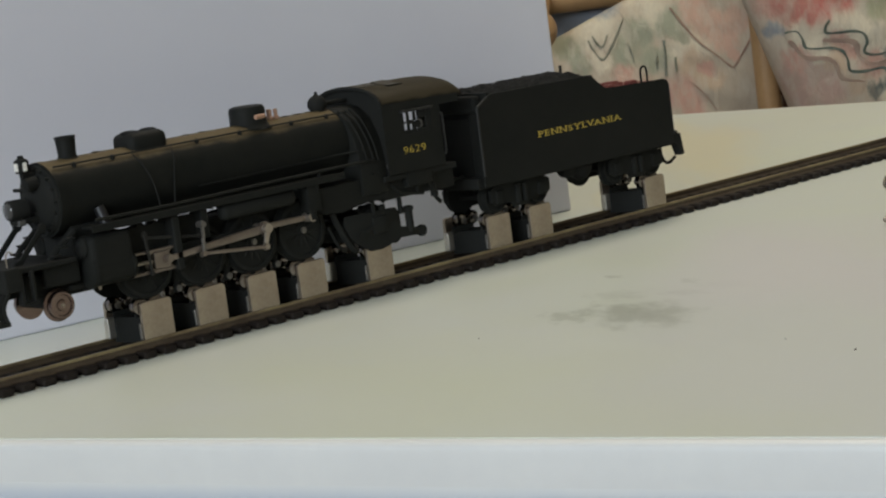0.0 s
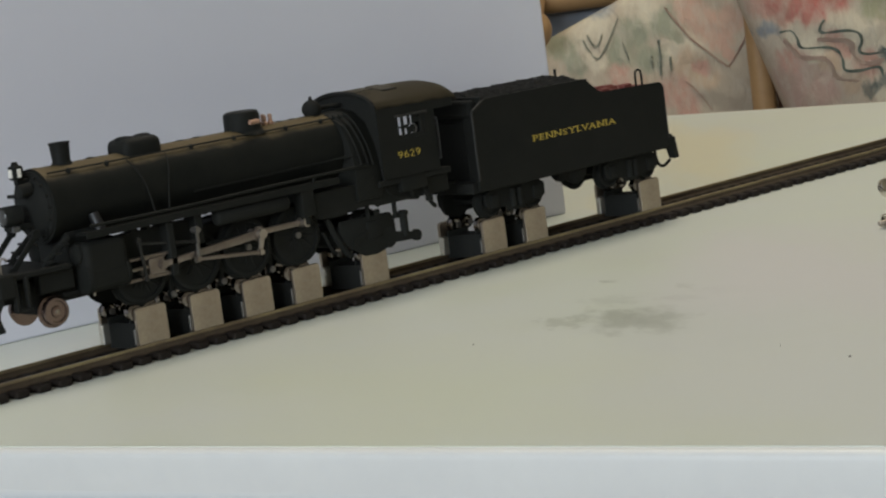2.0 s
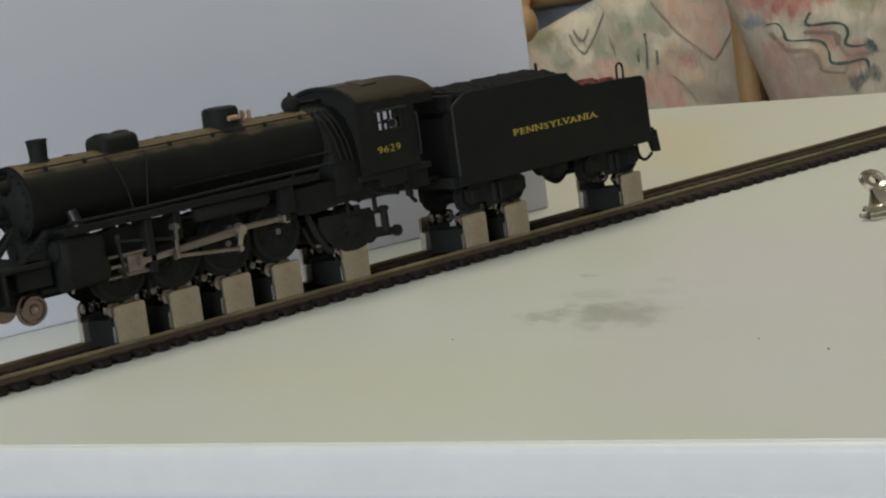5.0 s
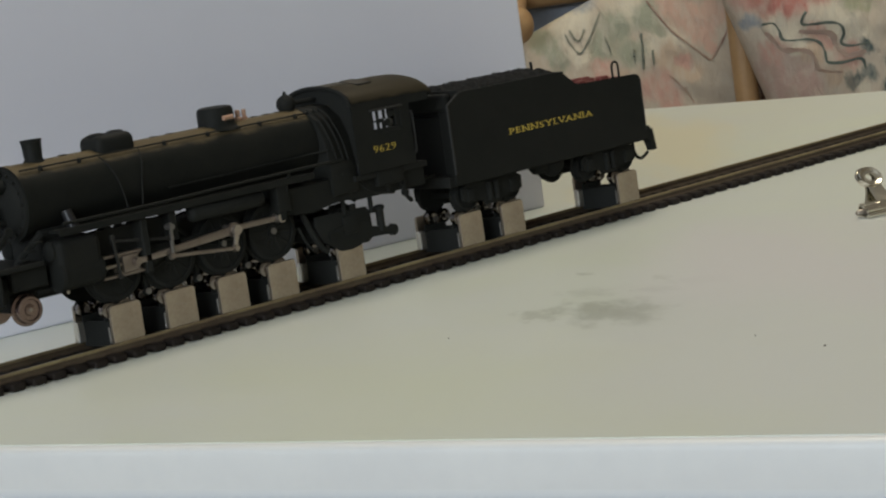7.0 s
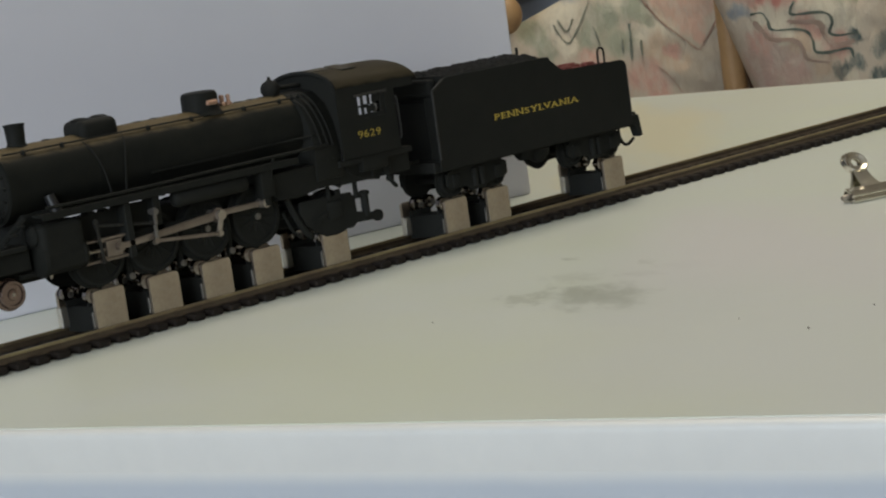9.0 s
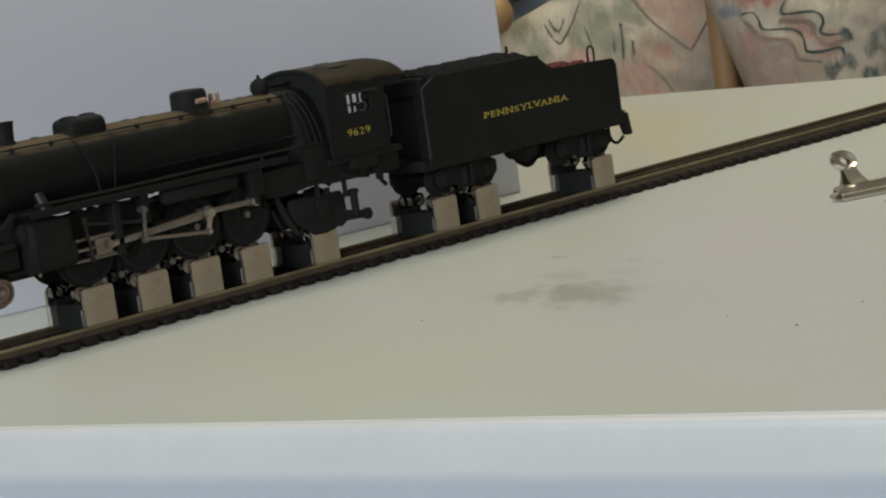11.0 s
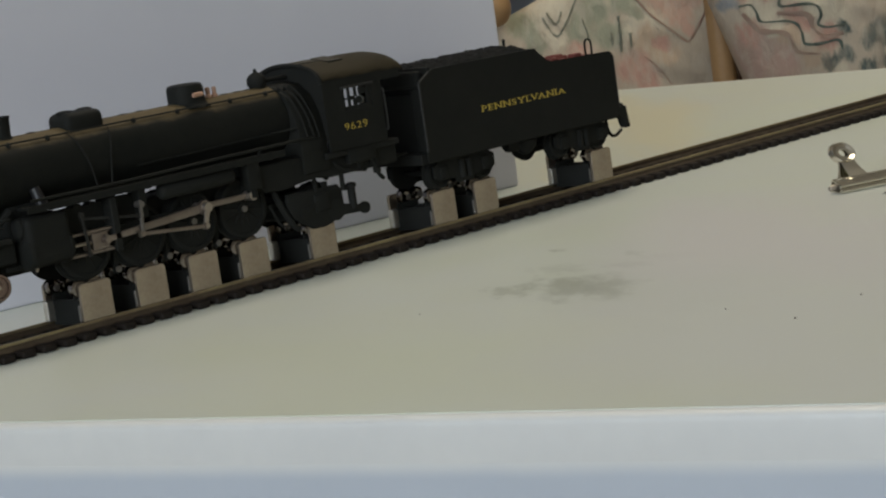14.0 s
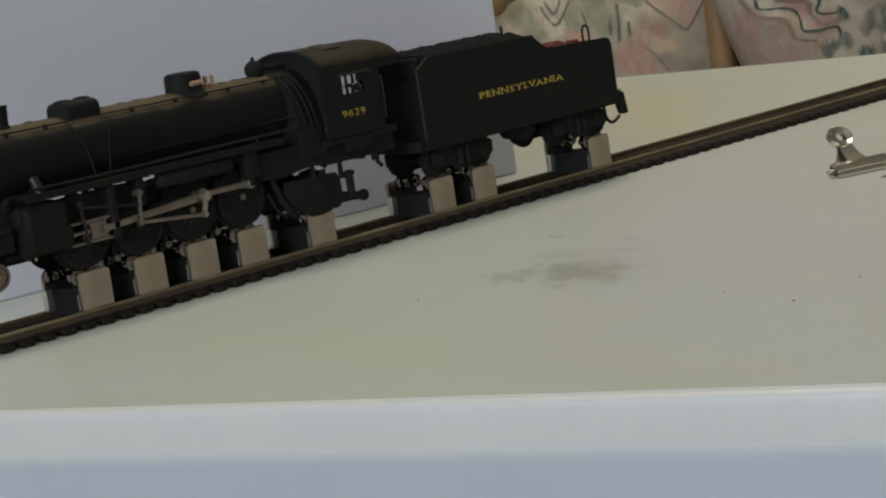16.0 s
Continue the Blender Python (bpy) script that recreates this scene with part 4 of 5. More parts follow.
    # cylinders, valve chests, saddle
    for s in (-1, 1):
        cy = part("cylinder", done(lathe(nb(), [(0, 3.0), (0.5, 4.6), (1.6, 5.0), (1.7, 4.7), (13.4, 4.7), (13.5, 5.0), (14.6, 4.8), (15.0, 3.4)], (-23.6, s * 11.4, 23.6), (1, 0, 0), 28)), BLACK, L, "black cylinder")
        part("jacket", box(nb(), -23.2, -8.8, min(s * 7, s * 15.8), max(s * 7, s * 15.8), 19.6, 33.8, 2.2, 4), BLACK, cy)
        part("valve_chest", done(lathe(nb(), [(0, 1.8), (0.5, 2.9), (1.2, 3.0), (15.2, 3.0), (16, 2.6)], (-24.2, s * 11.0, 30.6), (1, 0, 0), 24)), BLACK, cy)
        part("drain_cock", done(rod(nb(), (-20, s * 12, 19.9), (-20, s * 12, 18.0), 0.6, 0.4, 8)), STEEL, cy)
    bm = box(nb(), -24, -11.6, -8, 8, 24, 37, 1.0, 2)
    part("saddle", bm, SOOT, L)
    # frame
    bm = nb()
    for s in (-1, 1):
        box(bm, -40, 64, s * 5.2 - 0.9, s * 5.2 + 0.9, 18.5, 25.5, 0.2, 1)
        box(bm, 6, 66, s * 5.2 - 0.8, s * 5.2 + 0.8, 25.0, 30.2, 0.2, 1)
    box(bm, 8, 62, -4.6, 4.6, 15.5, 30.4, 0.5)
    part("frame", bm, WHEEL, L)
    for x in (9, 27.5, 46):
        bm = box(nb(), x - 0.8, x + 0.8, -8.2, -6.4, 11.2, 20, 0.3, 1)
        rod(bm, (x, -8.4, 12.5), (x, -7.0, 12.5), 1.3, 1.3, 14)
        part("brake_hanger", bm, WHEEL, L)
        part("brake_pin", done(lathe(nb(), [(0, 0.95), (0.5, 0.95), (0.6, 0.8), (0.6, 0.45), (0.2, 0.4)], (x, -8.4, 12.5), (0, -1, 0), 14)), DULL_STEEL, L, "grey ring-ended pin")
    # wheels and rods
    ang, crank = 66, 4.2
    pins = []
    for x in DRIVERS:
        for s in (-1, 1):
            spoked_wheel(L, x, s * 8.6, WHEEL_Z, 9.1, s, ang if s < 0 else ang + 90, crank)
        part("axle", done(rod(nb(), (x, -7, WHEEL_Z), (x, 7, WHEEL_Z), 1.5, 1.5, 14)), SOOT, L)
        pins.append((x + crank * math.cos(radians(ang)), WHEEL_Z + crank * math.sin(radians(ang))))
    far = [(x + crank * math.cos(radians(ang + 90)), WHEEL_Z + crank * math.sin(radians(ang + 90))) for x in DRIVERS]
    for s, P in ((-1, pins), (1, far)):
        y0, y1 = sorted((s * 10.8, s * 11.7))
        for i in range(3):
            bm = nb()
            bar(bm, P[i], P[i + 1], 0.85, 0.85, y0, y1)
            # front two rods coloured black for the shade they lie in
            part("side_rod", done(bm), SOOT if i < 2 else ROD, L, "silver side rod" if i == 2 else "")
        y0, y1 = sorted((s * 13.6, s * 14.6))
        bm = nb()
        bar(bm, (3.0, 22.6), P[2], 0.8, 1.3, y0, y1)
        part("main_rod", done(bm), ROD, L, "silver tapering main rod")
    for x, z in (pins[3],):
        part("crank_pin", done(rod(nb(), (x, -10, z), (x, -13.8, z), 1.5, 1.45, 20)), STEEL, L, "bright crank pin")
    x, z = pins[2]
    bm = nb()
    rod(bm, (x, -10, z), (x, -16.6, z), 1.5, 1.4, 18)
    bar(bm, (x, z), (x - 1.6, z - 5.2), 0.9, 0.6, -16.2, -15.4)
    rod(bm, (x - 1.6, -17.0, z - 5.2), (x - 1.6, -15.0, z - 5.2), 0.8, 0.8, 12)
    part("eccentric_crank", done(bm), STEEL, L, "silver eccentric crank")
    bm = nb()
    bar(bm, (x - 1.6, z - 5.2), (14.2, 22.0), 0.55, 0.5, -16.6, -16.2)
    part("eccentric_rod", done(bm), ROD, L, "thin silver eccentric rod")
    bm = nb()
    box(bm, 14.2, 15.4, -16.2, -15.2, 21.6, 26.6, 0.4, 2)
    box(bm, 14.7, 15.7, -16.0, -15.1, 26.5, 31.6, 0.3, 2)
    rod(bm, (15.2, -16.6, 30.4), (15.2, -13.6, 30.4), 0.9, 0.9, 12)
    part("expansion_link", done(bm), DULL_STEEL, L, "dull silver expansion link")
    bm = nb()
    bar(bm, (15.3, 27.0), (-3.5, 29.8), 0.4, 0.4, -13.4, -12.9)
    bar(bm, (-4.2, 31.0), (-3.2, 19.5), 0.5, 0.4, -14.4, -13.9)
    part("radius_rod", done(bm), GREY_EDGE, L)
    bm = nb()
    for zz, y in ((25.6, -12.6), (19.6, -12.6)):
        box(bm, -9.6, 6.5, y - 0.8, y + 0.8, zz - 0.4, zz + 0.4, 0.15, 1)
    part("slide_bar", bm, ROD, L, "silver slide bars")
    part("piston_rod", done(rod(nb(), (-9.6, -12.4, 22.6), (1, -12.4, 22.6), 0.55, 0.55, 10)), STEEL, L)
    bm = nb()
    box(bm, -1.4, 4.2, -13.6, -11.0, 20.2, 25.2, 0.5, 2)
    box(bm, -2.4, 5.2, -13.0, -12.0, 24.6, 25.4, 0.2, 1)
    box(bm, -2.4, 5.2, -13.0, -12.0, 19.8, 20.6, 0.2, 1)
    rod(bm, (2.8, -13.4, 22.6), (2.8, -15.2, 22.6), 1.0, 0.9, 14)
    part("crosshead", bm, ROD, L, "brassy crosshead")
    bm = nb()
    box(bm, 5.8, 8.2, -14.6, -7, 18.5, 34.5, 0.3, 1)
    box(bm, 16.4, 19, -14.0, -8, 26, 35, 0.3, 1)
    part("guide_yoke", bm, WHEEL, L)
    # leading truck and pilot
    for s in (-1, 1):
        small_wheel(L, -31.6, s, 15.9, 4.0)
    bm = nb()
    rod(bm, (-31.6, -9, 15.9), (-31.6, 9, 15.9), 1.0, 1.0, 12)
    box(bm, -36, -27, -6.4, 6.4, 15.5, 20.5, 0.6)
    box(bm, -30, -14, -2.4, 2.4, 17, 19, 0.4)
    box(bm, -28, -12, -9.4, -8.2, 19.2, 20.6, 0.3)
    part("leading_truck", bm, SOOT, L)
    bm = nb()
    box(bm, -49, -27, -13.5, 13.5, 27.5, 29.0, 0.3)
    box(bm, -51, -46, -14.6, 14.6, 23.0, 29.6, 0.5)
    part("pilot_deck", bm, SOOT, L)
    pilot = part("pilot", box(nb(), -54, -50.5, -13.6, 13.6, 14.0, 15.4, 0.3), SOOT, L)
    for k in range(-6, 7):
        y = k * 2.2
        part("pilot_bar", pipe(nb(), [(-49, y, 24), (-52, y, 19), (-53.2 + abs(k) * 0.35, y, 14.6)], 0.6, 6, 3), SOOT, pilot)
    for s in (-1, 1):
        bm = nb()
        bar(bm, (-41.5, 29.0), (-32.5, 38.0), 0.75, 0.75, s * 6.5 - 0.5, s * 6.5 + 0.5)
        part("brace", done(bm), SOOT, L)
        bm = nb()
        box(bm, -46.5, -41.5, s * 13.5 - 1.2, s * 13.5 + 1.2, 18.6, 19.4, 0.2)
        box(bm, -46.3, -45.3, s * 13.5 - 0.9, s * 13.5 + 0.9, 18.8, 28, 0.2)
        box(bm, -42.6, -41.6, s * 13.5 - 0.9, s * 13.5 + 0.9, 18.8, 28, 0.2)
        part("step", bm, SOOT, L)
        bm = nb()
        pipe(bm, [(-47.4, s * 10.5, 29), (-47.4, s * 10.5, 32.6), (-46.2, s * 10.2, 33.8), (-44.9, s * 10, 33.0)], 0.25, 6)
        part("grab_iron", bm, STEEL, L)
        bm = nb()
        box(bm, -36.5, -25, s * 9.6 - 1.6, s * 9.6 + 1.6, 21.6, 27.6, 0.6)
        part("cylinder_apron", bm, WHEEL, L)
        bm = nb()
        pipe(bm, [(-33, s * 8.6, 28.5), (-31, s * 9.4, 31), (-27.5, s * 9.6, 33.5), (-24.5, s * 10, 35.8)], 0.9, 6)
        for q in ((-31.8, 30), (-29.4, 32), (-26.8, 34)):
            box(bm, q[0] - 1.2, q[0] + 1.2, s * 10.4 - 1.6, s * 10.4 + 1.6, q[1] - 0.3, q[1] + 0.3, 0.1, 1)
        part("front_steps", bm, SOOT, L)
    # cab
    arch = []
    for k in range(17):
        a = math.pi * k / 16
        arch.append((-16.5 * math.cos(a), 54.2 + 6.7 * math.sin(a) ** 0.9))
    roof = nb()
    n = len(arch)
    stations = [(88.2, 0.985), (89.2, 1.0), (115, 1.0), (119.5, 0.992), (121.8, 0.965), (123.2, 0.92)]
    rows = []
    for xx, k in stations:
        rows.append([roof.verts.new((xx, y * (0.98 + 0.02 * k), 51.6 + (z - 51.6) * k - (1 - k) * 14)) for y, z in arch])
    for A, B in zip(rows, rows[1:]):
        for i in range(n - 1):
            roof.faces.new((A[i], B[i], B[i + 1], A[i + 1]))
    bmesh.ops.solidify(roof, geom=roof.faces, thickness=0.7)
    cab_roof = part("cab_roof", done(roof, 50), ROOF, L, "dusty arched cab roof, top light painted tan")
    bm = nb()
    section(bm, [(-5.4, 59.9), (-5.4, 60.75), (0, 61.25), (5, 60.7), (5, 60.0)], 89.4, 98.2, 0.12)
    part("hatch_slide", bm, HATCH, cab_roof)
    bm = nb()
    section(bm, [(-9.4, 58.8), (-9.4, 60.15), (-1, 61.5), (-1, 60.6)], 98.4, 104.2, 0.12)
    part("roof_hatch", bm, HATCH, cab_roof, "dusty black roof hatch, top light painted tan")
    part("hatch_edge", box(nb(), 98.3, 104.3, -9.75, -9.4, 59.0, 60.2, 0.1, 1), SOOT, cab_roof)
    # front sheet of the cab
    pts = [(y * 0.99, z - 0.4) for y, z in arch] + [(16.4, 36), (-16.4, 36)]
    cf = nb()
    section(cf, pts, 88.8, 89.7)
    part("cab_front", cf, SOOT, L)
    rim = nb()
    for i in range(n - 1):
        y0, z0 = arch[i]
        y1, z1 = arch[i + 1]
        rod(rim, (88.2, y0, z0 - 0.2), (88.2, y1, z1 - 0.2), 0.7, 0.7, 8)
    part("roof_rim", done(rim), SOOT, cab_roof)
    for s in (-1, 1):
        y0, y1 = sorted((s * 16.6, s * 15.9))
        bm = nb()
        box(bm, 88.4, 96.6, y0, y1, 32.5, 54.6)
        box(bm, 96.6, 108.4, y0, y1, 32.5, 44.2)
        box(bm, 96.6, 108.4, y0, y1, 51.2, 54.6)
        box(bm, 108.4, 112.6, y0, y1, 32.5, 54.6)
        box(bm, 112.6, 121.0, y0, y1, 51.8, 54.4)
        side = part("cab_side", bm, BLACK, L)
        bm = nb()
        ya, yb = sorted((s * 17.2, s * 16.5))
        box(bm, 95.6, 109.4, ya, yb, 51.2, 52.0, 0.15, 1)
        part("window_hood", bm, GREY_EDGE, side)
        bm = nb()
        yc, yd = sorted((s * 16.3, s * 15.7))
        for x in (96.9, 108.1):
            box(bm, x - 0.3, x + 0.3, yc, yd, 44.2, 51.2)
        if s < 0:
            box(bm, 97.2, 108.0, yc, yd, 44.2, 45.5)
            box(bm, 98.8, 99.6, yc, yd, 45.5, 51.2)
            box(bm, 97.2, 98.8, yc, yd, 47.7, 48.2)
            box(bm, 99.6, 101.6, yc, yd, 47.3, 48.5)
            box(bm, 101.0, 102.2, yc, yd, 45.5, 47.3)
            box(bm, 101.6, 102.4, yc, yd, 48.2, 51.2)
            rod(bm, (103.2, yc, 47.0), (103.2, yd, 47.0), 1.2, 1.2, 14)
            box(bm, 106.4, 108.0, yc, yd, 45.5, 51.2, 0.4, 2)
            box(bm, 103.4, 106.4, yc, yd, 48.6, 50.9, 0.5, 2)
        part("window_frame", bm, SOOT, side)
        part("grab_iron", pipe(nb(), [(112.3, s * 16.9, 36), (112.5, s * 17.6, 37), (112.5, s * 17.6, 48), (112.3, s * 16.9, 49)], 0.3, 6), GREY_EDGE, side)
        bm = nb()
        box(bm, 96, 107, s * 14 - 2, s * 14 + 2, 27.5, 32.6, 0.5)
        rod(bm, (108.2, s * 14, 31.5), (108.2, s * 14, 24.2), 0.8, 0.7, 12)
        lathe(bm, [(0, 0.7), (0.3, 1.3), (1.6, 1.3), (2.0, 0.7)], (108.2, s * 14, 22.6), (0, 0, 1), 14)
        rod(bm, (105.4, s * 14, 25.2), (108.6, s * 14, 25.6), 0.55, 0.55, 10)
        rod(bm, (101.5, s * 13.6, 27.4), (101.5, s * 13.6, 24.6), 0.9, 0.7, 12)
        pipe(bm, [(90, s * 13, 31), (93, s * 14, 27), (98, s * 14, 25.5), (104, s * 13.5, 24.5)], 0.6, 6)
        pipe(bm, [(106, s * 14, 28), (108, s * 14.4, 23), (110.5, s * 14, 20.5)], 0.7, 6)
        part("injector", bm, BLACK, L)
    part("cab_apron", box(nb(), 88, 118, -13.6, 13.6, 24.6, 31.0, 0.5), BLACK, L)
    part("cab_floor", box(nb(), 87, 118, -15.6, 15.6, 30.5, 32.4, 0.2, 1), SOOT, L)
    bm = box(nb(), 89.8, 93, -9, 9, 32.4, 49, 1.0, 3)
    part("backhead", bm, SOOT, L)
    # unidentified pale spot behind the cab window, added as a rounded blob
    bm = nb()
    bmesh.ops.create_uvsphere(bm, u_segments=16, v_segments=12, radius=1.5, matrix=Matrix.Translation((106.2, -13.4, 46.6)) @ Matrix.Diagonal((0.8, 0.7, 1.1, 1)))
    part("pale_blob", done(bm, 80), PALE_BLOB, L, "pale rounded blob added inside the cab")
    part("seat_box", box(nb(), 101, 107, 9, 14.5, 32.4, 42, 0.6), SOOT, L)
    text_mesh("cab_number", "9629", 2.2, GOLD, L, 95.4, -16.64, 38.3, 9.4, "gold cab-side numerals")
    # trailing truck
    for s in (-1, 1):
        small_wheel(L, TRAIL, s, 17.6, 5.9, WHEEL)
        bm = nb()
        y0, y1 = sorted((s * 10.6, s * 11.8))
        prism(bm, [(72, 22.3), (93, 21.8), (94.4, 19.5), (94.6, 13.2), (92, 12), (89, 10.2), (85.5, 9.5), (81, 9.7), (77, 12), (73.5, 14.5), (71.5, 19)], y0, y1, 0.4)
        box(bm, TRAIL - 3.2, TRAIL + 3.2, y0 - 0.6, y1 + 0.6, 14.4, 20.4, 0.7)
        bar(bm, (77.6, 15.2), (84, 17.6), 0.9, 0.8, y0 - 0.4, y1 + 0.4)
        bar(bm, (91, 13.9), (103.2, 12.4), 2.0, 1.1, y0, y1)
        rod(bm, (98.6, (y0 + y1) / 2, 13.0), (98.6, (y0 + y1) / 2, 20.2), 1.3, 1.3, 14)
        lathe(bm, [(0, 1.2), (0.3, 1.8), (1.3, 1.8), (1.7, 0.9)], (98.6, (y0 + y1) / 2, 19.6), (0, 0, 1), 14)
        box(bm, 93, 99, y0, y1, 19.2, 20.5, 0.4)
        if s < 0:
            rod(bm, (95.2, -11.4, 19.5), (95.2, -11.4, 25.2), 0.8, 0.8, 10)
            rod(bm, (84.0, -11.4, 21), (84.0, -11.4, 26), 0.8, 0.7, 8)
            box(bm, 86.5, 89, -11.8, -10.8, 21.5, 23.6, 0.5)
        part("trailing_frame", done(bm), WHEEL, L)
        bm = nb()
        pipe(bm, [(68, s * 10.5, 24), (70, s * 11.2, 18), (73.5, s * 11.4, 12.2), (75.5, s * 11.2, 11)], 1.0, 8)
        pipe(bm, [(66.5, s * 9.5, 20), (68.5, s * 10.2, 14.5), (70.5, s * 10.2, 12.5)], 0.5, 6)
        part("brake_hanger", bm, WHEEL, L)
    part("trailing_cradle", box(nb(), 75.5, 93, -9.8, 9.8, 13.0, 20.2, 0.8), WHEEL, L)
    top = [(-8.4, 33.0), (-4.0, 33.2), (-3.8, 33.8), (-1.4, 33.8), (-1.2, 33.1), (1.6, 33.0), (2.0, 33.7), (3.2, 33.7), (3.4, 33.3), (6.4, 33.2), (6.6, 33.7), (10.6, 33.6), (14.0, 33.3), (20.5, 33.1)]
    bm = prism(nb(), [(-8.4, 24.6)] + top + [(20.5, 24.6)], -10.4, -6.8)
    part("valve_gear_bracket", bm, WHEEL, L)
    bm = nb()
    rod(bm, (TRAIL, -9, 17.6), (TRAIL, 9, 17.6), 1.0, 1.0, 12)
    box(bm, 68, 93, -3, 3, 17.0, 19.6, 0.5)
    part("trailing_axle", done(bm), SOOT, L)
    part("drawbar", box(nb(), 95, 127, -2, 2, 24.8, 26.4, 0.4), SOOT, L)
    bm = nb()
    pipe(bm, [(104, -9, 25.5), (112, -9.4, 24.6), (120, -9, 25.4), (127, -8, 26)], 0.5, 6)
    part("hose", bm, SOOT, L)


locomotive()


# ---- tender ----
def tender():
    T = thing("model_tender", "black model coal tender lettered in gold, standing on roller blocks", "tender", pose(0, 0, RAIL))
    W = 16.9
    side = [(128.4, 22.2), (128.4, 47.4), (129.0, 48.6), (134.0, 51.4), (136, 51.9), (181.5, 51.7), (184.4, 51.0), (189.4, 46.7), (191.5, 46.0), (220.6, 45.5), (221.8, 45.2), (222.6, 44.5), (223.0, 43.4), (223.0, 22.4), (222.4, 22.0), (129.2, 21.8)]
    for s in (-1, 1):
        y0, y1 = sorted((s * W, s * (W - 0.8)))
        outline = side if s < 0 else [(max(x, 132.4 + 0.01 * k), z) for k, (x, z) in enumerate(side)]
        sp = part("side_sheet", prism(nb(), outline, y0, y1, 0.15), BLACK, T, "plain black tender side")
        part("top_beading", done(rod(nb(), (129.0, s * (W + 0.05), 48.4), (134.0, s * (W + 0.05), 51.3), 0.35, 0.35, 8)), GREY_EDGE, sp) if s < 0 else None
        part("front_beading", done(rod(nb(), (128.7 if s < 0 else 132.7, s * (W + 0.05), 25.5), (128.7 if s < 0 else 132.7, s * (W + 0.05), 48.2), 0.4, 0.4, 8)), GREY_EDGE, sp)
    part("body", box(nb(), 133, 222.6, -16.2, 16.2, 24.8, 44.4, 0.3), BLACK, T)
    part("rear_sheet", box(nb(), 222.0, 223.1, -16.7, 16.7, 24.8, 44.6, 0.25), BLACK, T)
    part("rear_edge", done(rod(nb(), (223.0, -16.85, 25.2), (223.0, -16.85, 43.6), 0.22, 0.22, 8)), GREY_EDGE, T, "thin worn edge")
    part("bunker_front", box(nb(), 134.0, 135.2, -16.1, 16.1, 40, 52.6, 0.4), BLACK, T)
    part("front_locker", box(nb(), 131.4, 134, -14.5, -9.0, 22, 46.5, 0.8), BLACK, T)
    part("front_locker", box(nb(), 131.8, 134, 6.5, 11.5, 22, 43.5, 0.6), SOOT, T)
    part("front_hood", box(nb(), 130.6, 134, -14, 13, 46, 51.8, 1.2), SOOT, T)
    part("deck", box(nb(), 186, 222, -16.1, 16.1, 43.6, 45.0, 0.2, 1), RED, T, "red-brown rear deck")
    rng = random.Random(7)
    bm = nb()
    for k in range(16):
        x, y = rng.uniform(190, 214), rng.uniform(-14, 2)
        box(bm, x - 2.2, x + 2.2, y - 1.5, y + 1.5, 44.9, 45.6 + rng.uniform(0.2, 1.6), 0.4, 1)
    part("deck_load", bm, RED, T, "red-brown blocks on the rear deck")
    # coal heap
    bm = nb()
    n, k = 90, 46
    g = []
    for i in range(n + 1):
        row = []
        for j in range(k + 1):
            x, y = 133 + 54 * i / n, -15.8 + 31.6 * j / k
            edge = max(0, 1 - abs(y / 15.8) ** 3) * min(1, (i + 4) / 12) * min(1, (n - i + 2) / 6)
            z = 49.2 + 4.2 * edge + 0.9 * noise.noise(Vector((x * 0.35, y * 0.35, 1))) + 0.5 * noise.noise(Vector((x * 0.9, y * 0.9, 5)))
            row.append(bm.verts.new((x, y, z)))
        g.append(row)
    for i in range(n):
        for j in range(k):
            bm.faces.new((g[i][j], g[i + 1][j], g[i + 1][j + 1], g[i][j + 1]))
    tagged(part("coal", bm, COAL, T, "heap of black coal"), kind="stuff")
    part("coal_board", box(nb(), 184.6, 185.6, -16, 16, 44, 51.5, 0.3), BLACK, T)
    part("vent_post", done(rod(nb(), (186.6, 0, 44.5), (186.6, 0, 55.4), 0.6, 0.5, 10)), SOOT, T)
    bm = nb()
    pipe(bm, [(216.0, -10.5, 45), (216.0, -10.5, 49.0), (216.9, -10.5, 50.4), (218.4, -10.5, 50.4), (219.2, -10.5, 49.0), (219.2, -10.5, 45)], 0.4, 8)
    part("handrail_loop", bm, SOOT, T, "bent black wire handrail")
    text_mesh("side_lettering", "PENNSYLVANIA", 2.1, GOLD, T, 155.0, -W - 0.03, 34.4, 41.6, "gold railway lettering", 1.15, 0.2, 0.15)
    # underframe
    bm = nb()
    box(bm, 127.5, 225, -14.5, 14.5, 21.2, 24.8, 0.3)
    box(bm, 224.6, 226.6, -15.5, 15.5, 22.4, 26.2, 0.3)
    part("underframe", bm, SOOT, T)
    part("rear_step", prism(nb(), [(223.6, 25.2), (227.2, 25.2), (228.4, 17.4), (226.2, 17.2), (225.4, 21), (223.6, 21.6)], -16.2, -13.0, 0.3), SOOT, T)
    part("rear_step", prism(nb(), [(223.6, 25.2), (227.2, 25.2), (228.4, 17.4), (226.2, 17.2), (225.4, 21), (223.6, 21.6)], 13.0, 16.2, 0.3), SOOT, T)
    bm = nb()
    box(bm, 220, 230, -2.2, 2.2, 18.0, 21.4, 0.4)
    pipe(bm, [(229, -4, 20.4), (229.2, -4, 16.8), (230.8, -4, 14.2), (233.4, -4, 13.6), (236.6, -4, 15.2)], 0.6, 8)
    part("coupler", bm, SOOT, T, "black coupler hook")
    part("grab_iron", pipe(nb(), [(223.1, -15, 27), (224.2, -15, 27.6), (224.2, -15, 31), (223.1, -15, 31.6)], 0.25, 6), GREY_EDGE, T)
